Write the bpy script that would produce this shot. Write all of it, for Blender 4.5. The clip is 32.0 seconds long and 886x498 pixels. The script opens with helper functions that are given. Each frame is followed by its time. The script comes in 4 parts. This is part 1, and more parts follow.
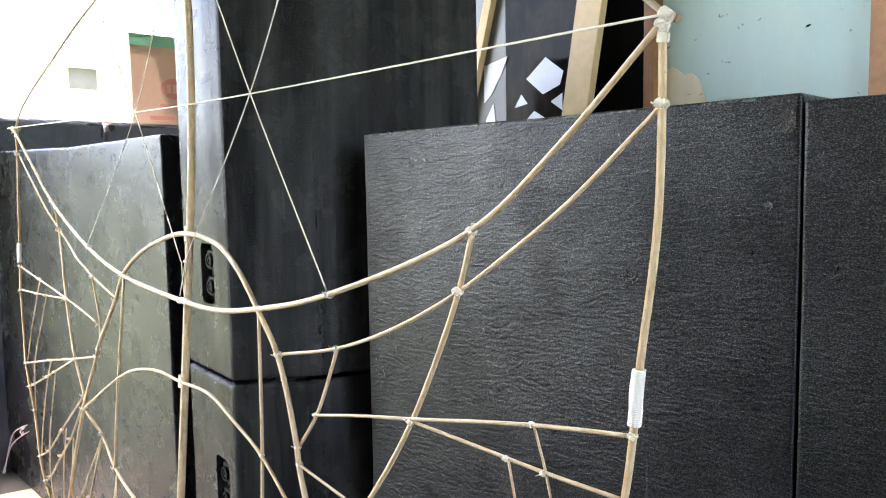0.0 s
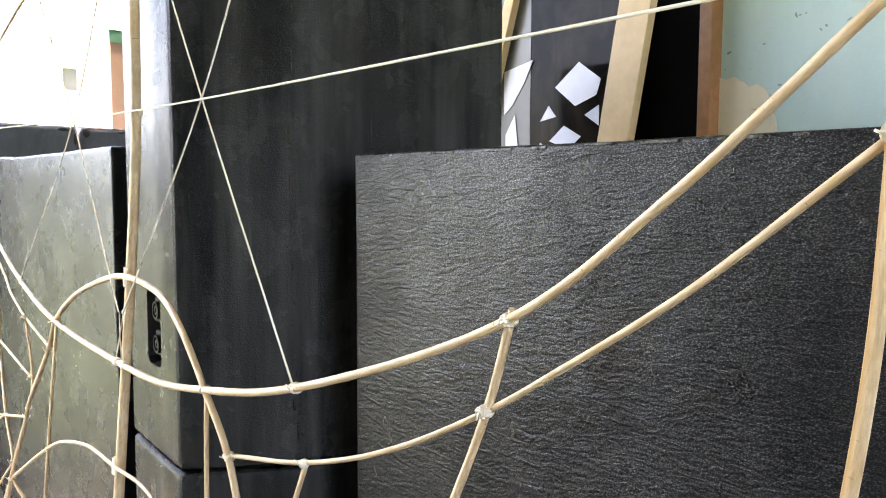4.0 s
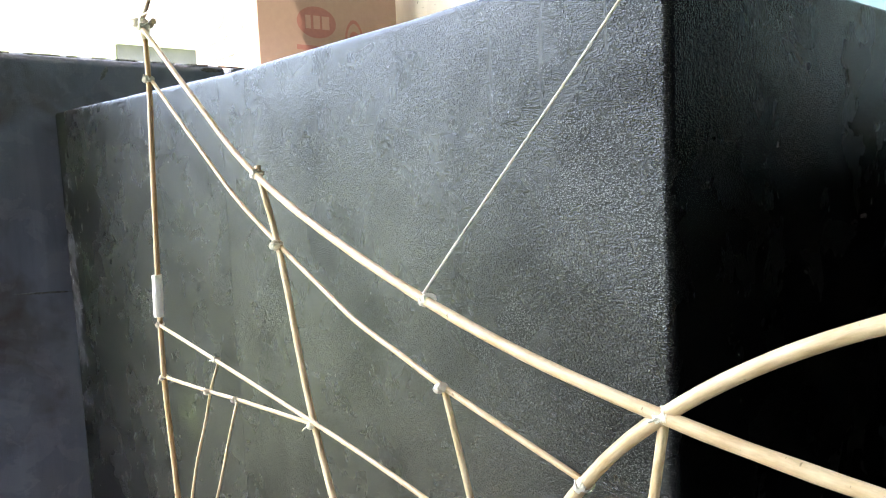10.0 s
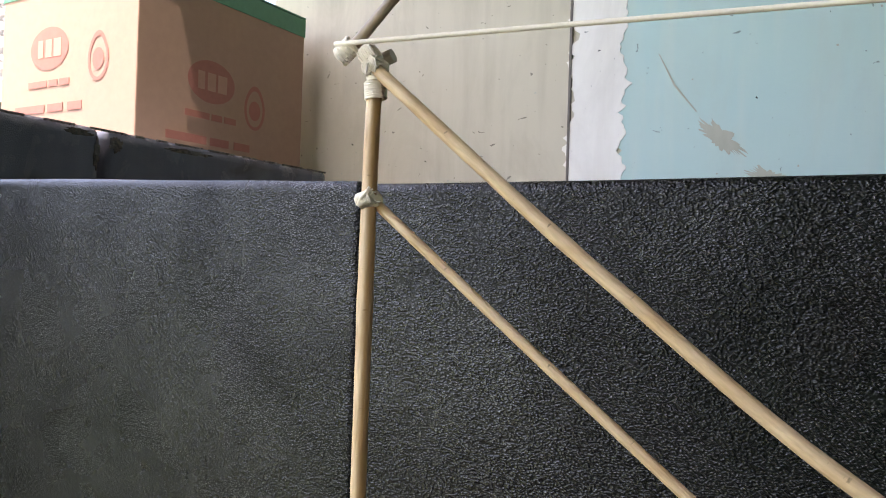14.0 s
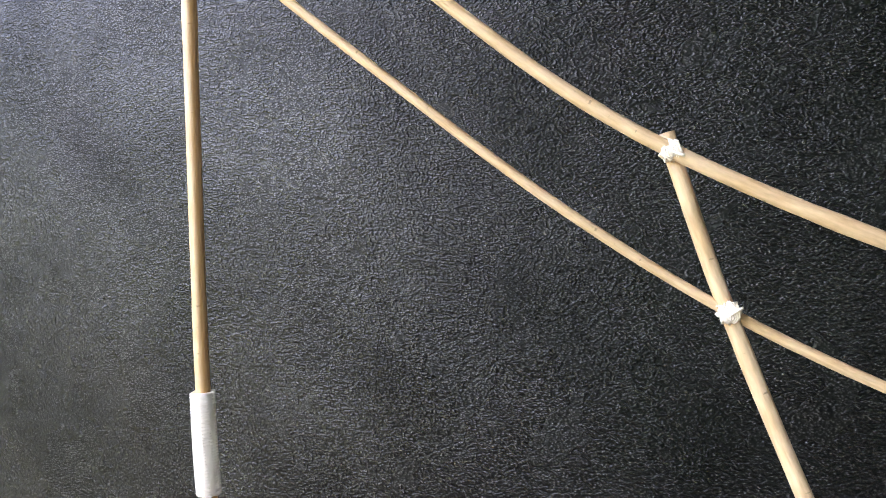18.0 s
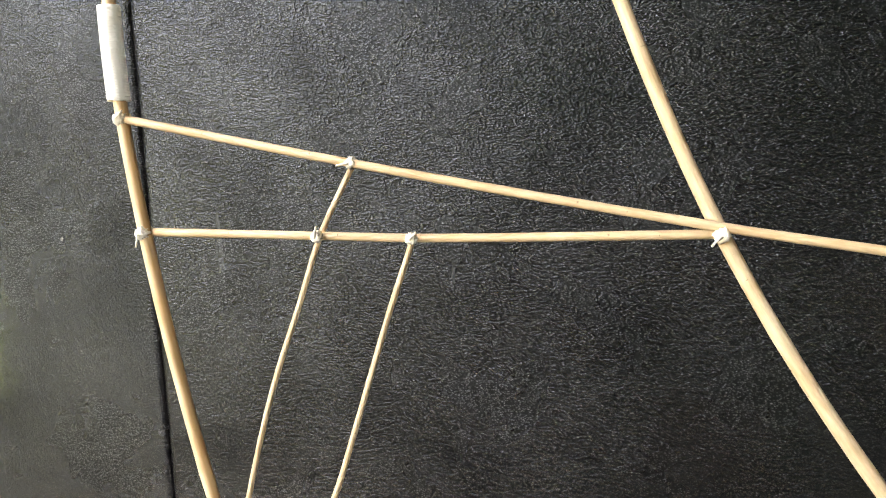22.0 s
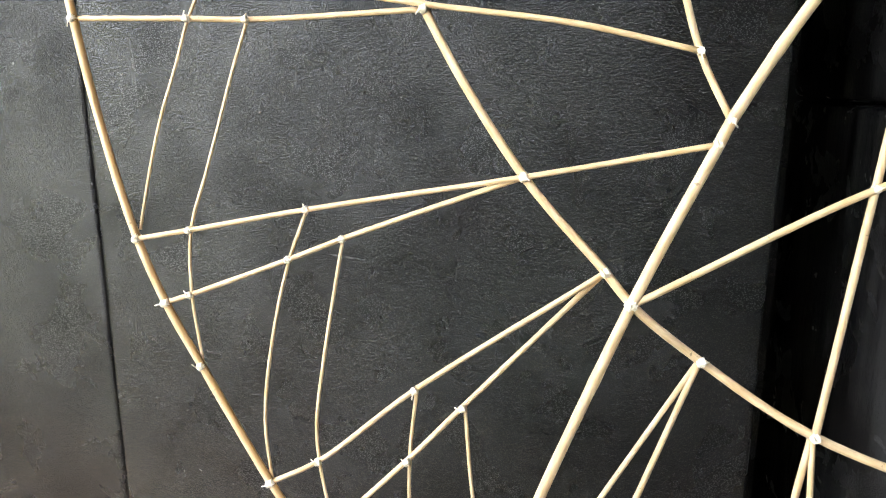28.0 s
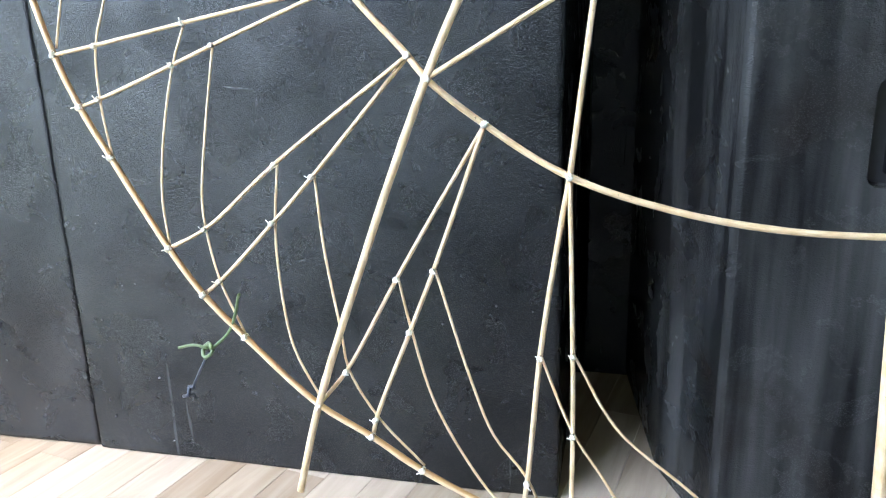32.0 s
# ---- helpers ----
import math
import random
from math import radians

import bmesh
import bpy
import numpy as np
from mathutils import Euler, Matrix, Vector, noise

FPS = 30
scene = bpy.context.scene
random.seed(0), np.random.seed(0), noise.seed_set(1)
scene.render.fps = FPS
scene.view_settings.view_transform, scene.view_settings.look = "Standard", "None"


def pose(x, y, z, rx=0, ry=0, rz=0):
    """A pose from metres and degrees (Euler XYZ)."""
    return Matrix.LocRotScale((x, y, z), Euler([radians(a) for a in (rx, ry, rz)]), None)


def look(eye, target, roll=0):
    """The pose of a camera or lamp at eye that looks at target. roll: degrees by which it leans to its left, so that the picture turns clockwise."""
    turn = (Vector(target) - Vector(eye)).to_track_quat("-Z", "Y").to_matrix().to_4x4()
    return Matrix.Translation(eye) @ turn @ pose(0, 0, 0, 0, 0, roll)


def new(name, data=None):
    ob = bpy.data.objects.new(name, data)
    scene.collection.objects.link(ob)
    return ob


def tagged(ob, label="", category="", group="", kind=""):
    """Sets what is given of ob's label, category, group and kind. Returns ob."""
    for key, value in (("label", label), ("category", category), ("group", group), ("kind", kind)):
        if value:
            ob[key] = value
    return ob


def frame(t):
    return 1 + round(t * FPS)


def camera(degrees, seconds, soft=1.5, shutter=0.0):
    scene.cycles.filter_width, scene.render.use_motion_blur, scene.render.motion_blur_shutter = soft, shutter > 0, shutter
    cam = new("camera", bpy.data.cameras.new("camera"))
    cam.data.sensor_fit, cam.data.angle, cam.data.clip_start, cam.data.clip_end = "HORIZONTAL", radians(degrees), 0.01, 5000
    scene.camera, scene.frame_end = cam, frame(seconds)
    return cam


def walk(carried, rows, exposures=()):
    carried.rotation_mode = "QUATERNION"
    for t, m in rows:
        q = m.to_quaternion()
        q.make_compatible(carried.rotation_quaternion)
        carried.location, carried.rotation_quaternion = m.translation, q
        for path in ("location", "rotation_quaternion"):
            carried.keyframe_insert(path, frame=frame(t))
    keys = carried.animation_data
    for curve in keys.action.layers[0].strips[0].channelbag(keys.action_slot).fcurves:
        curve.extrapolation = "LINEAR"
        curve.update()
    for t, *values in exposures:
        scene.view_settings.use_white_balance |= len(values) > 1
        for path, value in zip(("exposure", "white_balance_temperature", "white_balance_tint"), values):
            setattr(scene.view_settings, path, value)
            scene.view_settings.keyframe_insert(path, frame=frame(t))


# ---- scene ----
cam = camera(61.5, 32.0, soft=1.1)
ROWS = [
    (0.0, 1.2034, -0.5479, 0.9997, 84.79, 0.97, 45.76),
    (0.5, 1.1326, -0.4947, 1.0222, 86.24, 1.38, 44.48),
    (1.0, 1.1035, -0.4315, 1.0488, 86.67, 0.60, 44.42),
    (1.5, 1.0851, -0.3868, 1.0581, 86.95, -0.61, 45.63),
    (2.0, 1.0628, -0.3613, 1.0625, 86.92, -0.56, 45.85),
    (2.5, 1.0593, -0.3522, 1.0588, 86.66, -0.67, 46.67),
    (4.5, 0.9407, -0.3656, 1.0231, 85.17, 0.03, 45.77),
    (5.0, 0.8769, -0.3973, 1.0080, 84.80, 0.15, 45.19),
    (5.5, 0.8080, -0.4289, 0.9857, 83.02, 0.76, 44.24),
    (6.0, 0.7410, -0.4420, 0.9753, 82.40, 1.54, 44.10),
    (6.5, 0.6511, -0.4034, 0.9654, 82.96, 1.49, 44.71),
    (7.0, 0.5738, -0.3745, 0.9647, 82.97, 1.72, 45.65),
    (7.5, 0.4906, -0.3609, 0.9532, 81.82, 1.71, 47.41),
    (8.0, 0.3750, -0.3647, 0.9480, 81.57, 1.50, 48.23),
    (8.5, 0.2536, -0.3885, 0.9438, 81.66, 1.40, 46.83),
    (9.0, 0.1664, -0.4017, 0.9515, 83.18, 1.85, 46.18),
    (9.5, 0.0768, -0.3686, 0.9496, 83.58, 2.01, 46.17),
    (10.0, -0.0322, -0.3388, 0.9618, 84.30, 2.56, 47.42),
    (10.5, -0.1168, -0.3218, 0.9840, 85.21, 2.38, 47.86),
    (11.0, -0.2283, -0.3263, 0.9967, 86.06, 1.59, 47.00),
    (11.5, -0.3295, -0.3452, 1.0057, 86.83, 0.14, 44.72),
    (12.0, -0.4094, -0.3624, 1.0242, 88.85, 0.05, 43.13),
    (12.5, -0.5110, -0.3342, 1.0274, 89.84, -0.86, 42.12),
    (13.0, -0.6085, -0.2932, 1.0459, 90.92, -1.13, 38.97),
    (13.5, -0.6720, -0.2747, 1.0552, 90.77, -1.69, 32.69),
    (15.5, -0.7632, -0.2770, 1.0685, 90.46, 0.46, 15.51),
    (16.0, -0.7695, -0.2879, 1.0505, 89.53, 0.98, 13.62),
    (16.5, -0.7519, -0.2986, 1.0223, 89.83, 0.88, 13.49),
    (17.0, -0.7145, -0.3043, 0.9899, 88.62, 0.76, 14.54),
    (17.5, -0.6912, -0.3101, 0.9694, 87.23, 0.95, 15.90),
    (18.0, -0.6740, -0.3125, 0.9528, 86.01, 0.93, 16.23),
    (18.5, -0.6619, -0.3250, 0.9382, 84.81, 1.11, 17.06),
    (19.0, -0.6512, -0.3318, 0.9170, 83.79, 0.64, 16.69),
    (19.5, -0.6452, -0.3326, 0.8988, 82.46, 1.51, 16.16),
    (20.0, -0.6387, -0.3345, 0.8787, 81.56, 1.91, 15.85),
    (20.5, -0.6324, -0.3382, 0.8597, 80.19, 1.70, 15.87),
    (21.0, -0.6267, -0.3433, 0.8429, 79.84, 1.47, 15.77),
    (21.5, -0.6214, -0.3467, 0.8251, 79.60, 1.02, 15.48),
    (22.0, -0.6113, -0.3484, 0.8049, 79.65, 1.01, 15.55),
    (22.5, -0.6083, -0.3436, 0.7803, 79.19, 0.73, 14.48),
    (23.0, -0.6077, -0.3659, 0.7626, 78.54, 0.75, 12.08),
    (23.5, -0.6052, -0.4009, 0.7577, 78.89, 0.29, 11.30),
    (24.0, -0.5719, -0.4207, 0.7462, 79.35, -0.06, 10.60),
    (24.5, -0.5367, -0.4423, 0.7400, 79.04, -0.25, 12.36),
    (26.5, -0.4717, -0.5127, 0.7331, 79.19, 0.80, 12.46),
    (27.0, -0.4642, -0.5224, 0.7242, 78.34, 0.52, 12.91),
    (27.5, -0.4491, -0.5399, 0.7128, 77.52, 0.35, 12.93),
    (28.0, -0.4446, -0.5677, 0.7047, 76.57, -0.06, 12.11),
    (28.5, -0.4289, -0.6115, 0.6901, 75.82, -0.30, 10.42),
    (29.0, -0.4135, -0.6572, 0.6794, 75.57, -0.57, 9.49),
    (29.5, -0.4024, -0.6854, 0.6751, 74.97, -0.07, 9.14),
    (30.0, -0.3556, -0.6906, 0.6561, 74.37, 0.27, 9.98),
    (30.5, -0.3121, -0.7047, 0.6506, 73.43, 0.82, 12.04),
    (31.0, -0.2660, -0.7173, 0.6367, 73.70, 1.17, 13.92),
    (31.5, -0.2622, -0.7324, 0.6138, 73.60, 1.65, 13.21),
    (32.0, -0.2498, -0.7355, 0.5713, 74.46, 1.56, 12.10),
]
EXPOSURES = [(0.0, 4.8, 7000, 17), (3.0, 4.8, 7400, 20), (5.0, 4.95, 7300, 19), (6.0, 5.0, 7100, 13), (8.0, 4.85, 7200, 8), (9.0, 4.7, 7000, 9), (11.0, 4.4, 6900, 12), (12.0, 3.65, 6950, 16), (13.0, 3.15, 7000, 18), (16.0, 3.2, 7000, 17), (17.0, 3.75, 7000, 20), (18.0, 3.98, 7000, 20), (19.0, 4.2, 7500, 16), (24.0, 4.35, 7900, 14), (28.0, 4.6, 7700, 11), (30.0, 4.68, 6900, 8), (31.0, 4.67, 6800, 8), (32.0, 4.7, 6100, 7)]
walk(cam, [(t, pose(x, y, z, rx, ry, rz)) for t, x, y, z, rx, ry, rz in ROWS], EXPOSURES)

# ---- world, sun ----
world = bpy.data.worlds.new("sky")
scene.world = world
world.use_nodes = True
wn = world.node_tree
sky = wn.nodes.new("ShaderNodeTexSky")
sky.sky_type = "NISHITA"
sky.sun_disc = False
sky.sun_elevation = radians(74)
sky.sun_rotation = radians(177)
sky.air_density, sky.dust_density, sky.ozone_density = 0.85, 4.0, 0.7
wn.nodes["Background"].inputs["Strength"].default_value = 0.15
wn.links.new(sky.outputs["Color"], wn.nodes["Background"].inputs["Color"])
sun = new("sun", bpy.data.lights.new("sun", "SUN"))
sun.data.energy, sun.data.angle, sun.data.color = 2.0, radians(0.6), (1.0, 0.95, 0.87)
sun.matrix_world = look((0.1, -1.1, 3.84), (0, 0, 0))


# ---- materials ----
def nodes_of(name):
    m = bpy.data.materials.new(name)
    m.use_nodes = True
    t = m.node_tree
    return m, t, t.nodes["Principled BSDF"]


def link(t, a, b):
    t.links.new(a, b)


def noise_node(t, vec, scale, detail=4.0, rough=0.55, distort=0.0):
    n = t.nodes.new("ShaderNodeTexNoise")
    n.inputs["Scale"].default_value = scale
    n.inputs["Detail"].default_value = detail
    n.inputs["Roughness"].default_value = rough
    n.inputs["Distortion"].default_value = distort
    link(t, vec, n.inputs["Vector"])
    return n.outputs["Fac"]


def ramp(t, fac, stops):
    r = t.nodes.new("ShaderNodeValToRGB")
    e = r.color_ramp.elements
    while len(e) < len(stops):
        e.new(0.5)
    for i, (p, c) in enumerate(stops):
        e[i].position = p
        e[i].color = (*c, 1) if len(c) == 3 else c
    link(t, fac, r.inputs["Fac"])
    return r.outputs["Color"]


def grey(a):
    return (a, a, a)


def math_node(t, op, a, b):
    n = t.nodes.new("ShaderNodeMath")
    n.operation = op
    for k, v in enumerate((a, b)):
        if isinstance(v, (int, float)):
            n.inputs[k].default_value = v
        else:
            link(t, v, n.inputs[k])
    return n.outputs[0]


def mix_colour(t, fac, a, b, mode="MIX"):
    n = t.nodes.new("ShaderNodeMix")
    n.data_type, n.blend_type = "RGBA", mode
    for k, v in ((0, fac), (6, a), (7, b)):
        if isinstance(v, (int, float)):
            n.inputs[k].default_value = v
        elif isinstance(v, tuple):
            n.inputs[k].default_value = (*v, 1)
        else:
            link(t, v, n.inputs[k])
    return n.outputs[2]


def bump(t, bsdf, heights, strength=0.5):
    """heights: (height socket, metres)."""
    last = None
    for h, d in heights:
        b = t.nodes.new("ShaderNodeBump")
        b.inputs["Strength"].default_value = strength
        b.inputs["Distance"].default_value = d
        link(t, h, b.inputs["Height"])
        if last:
            link(t, last, b.inputs["Normal"])
        last = b.outputs["Normal"]
    link(t, last, bsdf.inputs["Normal"])


def coords(t, out="Object", scale=(1, 1, 1), random_shift=False):
    c = t.nodes.new("ShaderNodeTexCoord")
    m = t.nodes.new("ShaderNodeMapping")
    m.inputs["Scale"].default_value = scale
    link(t, c.outputs[out], m.inputs["Vector"])
    if random_shift:
        info = t.nodes.new("ShaderNodeObjectInfo")
        s = math_node(t, "MULTIPLY", info.outputs["Random"], 37.0)
        link(t, s, m.inputs["Location"])
    return m.outputs["Vector"]


def grain_cells(t, scale, smooth=0.6):
    """Pebbled relief: rounded cells, about a scale's inverse wide, pulled out of line by a noise."""
    v = coords(t, scale=scale, random_shift=True)
    n = t.nodes.new("ShaderNodeTexNoise")
    n.inputs["Scale"].default_value, n.inputs["Detail"].default_value = 0.45, 2.0
    link(t, v, n.inputs["Vector"])
    add = t.nodes.new("ShaderNodeMix")
    add.data_type, add.blend_type = "RGBA", "LINEAR_LIGHT"
    add.inputs[0].default_value = 0.7
    link(t, v, add.inputs[6])
    link(t, n.outputs["Color"], add.inputs[7])
    c = t.nodes.new("ShaderNodeTexVoronoi")
    c.feature = "SMOOTH_F1"
    c.inputs["Scale"].default_value = 1.0
    c.inputs["Smoothness"].default_value = smooth
    link(t, add.outputs[2], c.inputs["Vector"])
    return c.outputs["Distance"]


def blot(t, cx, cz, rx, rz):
    """A mark with an uneven rim, dirt and painted sheen alike, on a front face, round (cx, cz) in the thing's own
    metres.
    """
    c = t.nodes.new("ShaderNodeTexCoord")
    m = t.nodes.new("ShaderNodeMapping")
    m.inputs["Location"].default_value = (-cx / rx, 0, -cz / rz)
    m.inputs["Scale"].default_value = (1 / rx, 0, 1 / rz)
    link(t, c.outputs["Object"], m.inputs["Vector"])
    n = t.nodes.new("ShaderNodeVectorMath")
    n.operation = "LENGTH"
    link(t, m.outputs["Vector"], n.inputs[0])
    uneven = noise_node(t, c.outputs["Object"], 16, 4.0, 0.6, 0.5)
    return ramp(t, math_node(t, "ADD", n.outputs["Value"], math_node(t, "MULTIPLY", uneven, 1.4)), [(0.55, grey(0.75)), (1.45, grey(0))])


def textured_paint(name="black_texture_coating", lift=None, dusty=(0.0060, 0.0062, 0.0060), glint=0.095, fold=0.0004, gloss=1.1, reflected_tone=(0.0050, 0.0072, 0.0048), grain=(660, 660, 900), relief=0.00032, lump=0.0007, rough=(0.21, 0.31), body=1.0, tint=(1, 1, 1), blots=None, matt=()):
    """Black texture coating of loudspeaker cabinets: pebbled, glossy, dusty, worn."""
    m, t, b = nodes_of(name)
    v = coords(t, random_shift=True)
    cells = grain_cells(t, grain)
    fine = noise_node(t, v, 1500, 1.0, 0.5)
    wrinkle = noise_node(t, coords(t, scale=(38, 38, 130), random_shift=True), 1.0, 3.0, 0.6, 1.2)
    wide = noise_node(t, v, 3.2, 5.0, 0.6, 0.6)
    patchy = noise_node(t, v, 14, 4.0, 0.6, 0.4)
    streak = noise_node(t, coords(t, scale=(9, 9, 0.7), random_shift=True), 2.5, 4.0, 0.6)
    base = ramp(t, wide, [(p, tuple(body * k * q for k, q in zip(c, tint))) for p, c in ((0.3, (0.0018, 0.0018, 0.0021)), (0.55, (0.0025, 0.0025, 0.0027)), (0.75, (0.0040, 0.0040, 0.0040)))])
    # Light reflected from the yard is put into the colour as soft patches.
    reflected = ramp(t, noise_node(t, v, 1.7, 3.0, 0.5, 0.3), [(0.5, grey(0)), (0.68, grey(0.9))])
    base = mix_colour(t, reflected, base, reflected_tone)
    dust = ramp(t, streak, [(0.40, grey(0)), (0.72, grey(0.8))])
    base = mix_colour(t, dust, base, dusty)
    brown = ramp(t, noise_node(t, v, 4.6, 4.0, 0.6, 0.5), [(0.55, grey(0)), (0.72, grey(0.85))])
    base = mix_colour(t, brown, base, tuple(k * body ** 0.5 for k in (0.0062, 0.0042, 0.0032)))
    if blots:
        for cx, cz, rx, rz, tone in blots:
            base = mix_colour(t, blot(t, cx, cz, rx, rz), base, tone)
    crown = ramp(t, cells, [(0.05, grey(1)), (0.35, grey(0.62)), (0.75, grey(0))])
    lumps = noise_node(t, coords(t, scale=(230, 230, 330), random_shift=True), 1.0, 2.0, 0.6, 0.8)
    # Glints on the pebble crests are put into the base colour as grey specks.
    glint_mask = math_node(t, "MULTIPLY", ramp(t, cells, [(0.08, grey(1)), (0.30, grey(0))]), ramp(t, patchy, [(0.3, grey(0.2)), (0.7, grey(1))]))
    glint_mask = math_node(t, "MULTIPLY", glint_mask, ramp(t, lumps, [(0.44, grey(0.12)), (0.60, grey(1))]))
    base = mix_colour(t, glint_mask, base, (glint, glint * 1.01, glint * 0.98))
    scratch = noise_node(t, coords(t, scale=(60, 60, 3), random_shift=True), 1.3, 2.0, 0.5)
    worn = ramp(t, scratch, [(0.735, grey(0)), (0.76, grey(0.25))])
    base = mix_colour(t, worn, base, (0.12, 0.12, 0.115))
    if lift:
        base = mix_colour(t, ramp(t, noise_node(t, v, 170, 4.0, 0.65), [(0.38, grey(0.1)), (0.62, grey(1))]), base, lift)
    link(t, base, b.inputs["Base Color"])
    link(t, ramp(t, patchy, [(0.3, grey(rough[0])), (0.7, grey(rough[1]))]), b.inputs["Roughness"])
    shine = ramp(t, noise_node(t, v, 6.5, 4.0, 0.62, 0.4), [(0.34, grey(0.6)), (0.5, grey(1.0)), (0.66, grey(1.3))])
    for place in matt:
        shine = math_node(t, "MULTIPLY", shine, ramp(t, blot(t, *place), [(0.0, grey(1)), (0.6, grey(0.6))]))
    crest = ramp(t, cells, [(0.12, grey(gloss)), (0.5, grey(gloss * 0.22))])
    link(t, math_node(t, "MULTIPLY", crest, shine), b.inputs["Specular IOR Level"])
    swell = noise_node(t, v, 4.0, 1.0, 0.4)
    dents = noise_node(t, v, 22, 2.0, 0.5)
    bump(t, b, [(swell, 0.0022), (dents, 0.0007), (wrinkle, fold), (lumps, lump), (crown, relief), (fine, 0.00008)], 1.0)
    return m


def bamboo(name="bamboo", a=(0.58, 0.36, 0.165), c=(0.77, 0.565, 0.335), skin=None):
    m, t, b = nodes_of(name)
    uv = coords(t, "UV", (1, 1, 1))
    fibre = noise_node(t, coords(t, "UV", (14, 9, 1)), 1.0, 3.0, 0.6)
    tone = noise_node(t, coords(t, "UV", (1.5, 4, 1)), 1.0, 3.0, 0.5)
    col = ramp(t, tone, [(0.3, a), (0.62, c)])
    col = mix_colour(t, 0.35, col, ramp(t, fibre, [(0.25, tuple(k * 0.55 for k in a)), (0.7, tuple(min(1, k * 1.15) for k in c))]))
    spots = ramp(t, noise_node(t, coords(t, "UV", (3, 30, 1)), 1.0, 2.0, 0.5), [(0.69, grey(0)), (0.74, grey(0.7))])
    col = mix_colour(t, spots, col, (0.16, 0.09, 0.035))
    if skin:
        sep = t.nodes.new("ShaderNodeSeparateXYZ")
        link(t, uv, sep.inputs["Vector"])
        rim = ramp(t, sep.outputs["X"], [(0.0, grey(1)), (0.14, grey(0.9)), (0.27, grey(0)), (0.74, grey(0)), (0.86, grey(0.9)), (1.0, grey(1))])
        col = mix_colour(t, rim, col, mix_colour(t, tone, skin, tuple(k * 0.7 for k in skin)))
    link(t, col, b.inputs["Base Color"])
    b.inputs["Roughness"].default_value = 0.42
    bump(t, b, [(fibre, 0.0006)], 0.5)
    return m


def plain(name, colour, rough=0.6, metal=0.0, vary=0.15, scale=30, bumpy=0.0005, second=3.0):
    m, t, b = nodes_of(name)
    v = coords(t, random_shift=True)
    n = noise_node(t, v, scale, 4.0)
    w = noise_node(t, v, second, 4.0)
    lo, hi = tuple(k * (1 - vary) for k in colour), tuple(min(1, k * (1 + vary)) for k in colour)
    col = mix_colour(t, 0.5, ramp(t, n, [(0.3, lo), (0.7, hi)]), ramp(t, w, [(0.3, lo), (0.7, hi)]))
    link(t, col, b.inputs["Base Color"])
    link(t, ramp(t, w, [(0.3, grey(max(0.02, rough - 0.08))), (0.7, grey(min(1, rough + 0.08)))]), b.inputs["Roughness"])
    b.inputs["Metallic"].default_value = metal
    bump(t, b, [(n, bumpy)], 0.6)
    return m


def plank_material():
    m, t, b = nodes_of("laminate_planks")
    info = t.nodes.new("ShaderNodeObjectInfo")
    col = ramp(t, info.outputs["Random"], [(0.0, (0.27, 0.19, 0.11)), (0.35, (0.37, 0.285, 0.185)), (0.6, (0.46, 0.37, 0.26)), (1.0, (0.58, 0.50, 0.39))])
    g = noise_node(t, coords(t, scale=(40, 4, 40), random_shift=True), 1.0, 4.0, 0.6, 0.6)
    col = mix_colour(t, 0.35, col, ramp(t, g, [(0.3, (0.26, 0.18, 0.11)), (0.7, (0.64, 0.55, 0.43))]))
    link(t, col, b.inputs["Base Color"])
    b.inputs["Roughness"].default_value = 0.4
    bump(t, b, [(g, 0.0004)], 0.4)
    return m


def wall_paint(name, colour, dirt):
    m, t, b = nodes_of(name)
    v = coords(t)
    w = noise_node(t, v, 2.2, 5.0, 0.6, 0.5)
    f = noise_node(t, v, 45, 4.0)
    runs = noise_node(t, coords(t, scale=(14, 14, 1.2)), 1.6, 4.0)
    col = mix_colour(t, ramp(t, w, [(0.35, grey(0)), (0.8, grey(0.5))]), colour, dirt)
    col = mix_colour(t, ramp(t, runs, [(0.48, grey(0)), (0.72, grey(0.6))]), col, dirt)
    blots = ramp(t, noise_node(t, coords(t, scale=(3.5, 3.5, 1.4)), 2.0, 6.0, 0.65, 0.7), [(0.48, grey(0)), (0.72, grey(0.5))])
    col = mix_colour(t, blots, col, tuple(k * 0.84 for k in dirt))
    pits = ramp(t, noise_node(t, coords(t, scale=(42, 42, 70)), 1.0, 2.0, 0.6, 0.8), [(0.705, grey(0)), (0.73, grey(0.75))])
    col = mix_colour(t, pits, col, tuple(k * 0.25 for k in dirt))
    link(t, col, b.inputs["Base Color"])
    b.inputs["Roughness"].default_value = 0.7
    bump(t, b, [(w, 0.004), (f, 0.0008)], 0.5)
    return m


PAINT = textured_paint()
# Yellow-green yard reflection and pale sky sheen are put into this face's colour.
PAINT_SHEEN = textured_paint("sheen_tinted_black_coating", reflected_tone=(0.0095, 0.0145, 0.0068), body=1.2, blots=[(0.19, 0.60, 0.16, 0.24, (0.034, 0.042, 0.012)), (-0.35, 0.72, 0.16, 0.80, (0.21, 0.215, 0.235)), (0.27, 1.0, 0.10, 0.16, (0.020, 0.019, 0.022))])
# Tall cabinets: bluish haze and bounced light are put into the coating's colour.
PAINT_HAZED = textured_paint("bluish_hazed_black_coating", None, (0.12, 0.13, 0.165), 0.08, 0.0003, 0.5, reflected_tone=(0.085, 0.095, 0.125), body=42.0, tint=(0.95, 1.0, 1.15))
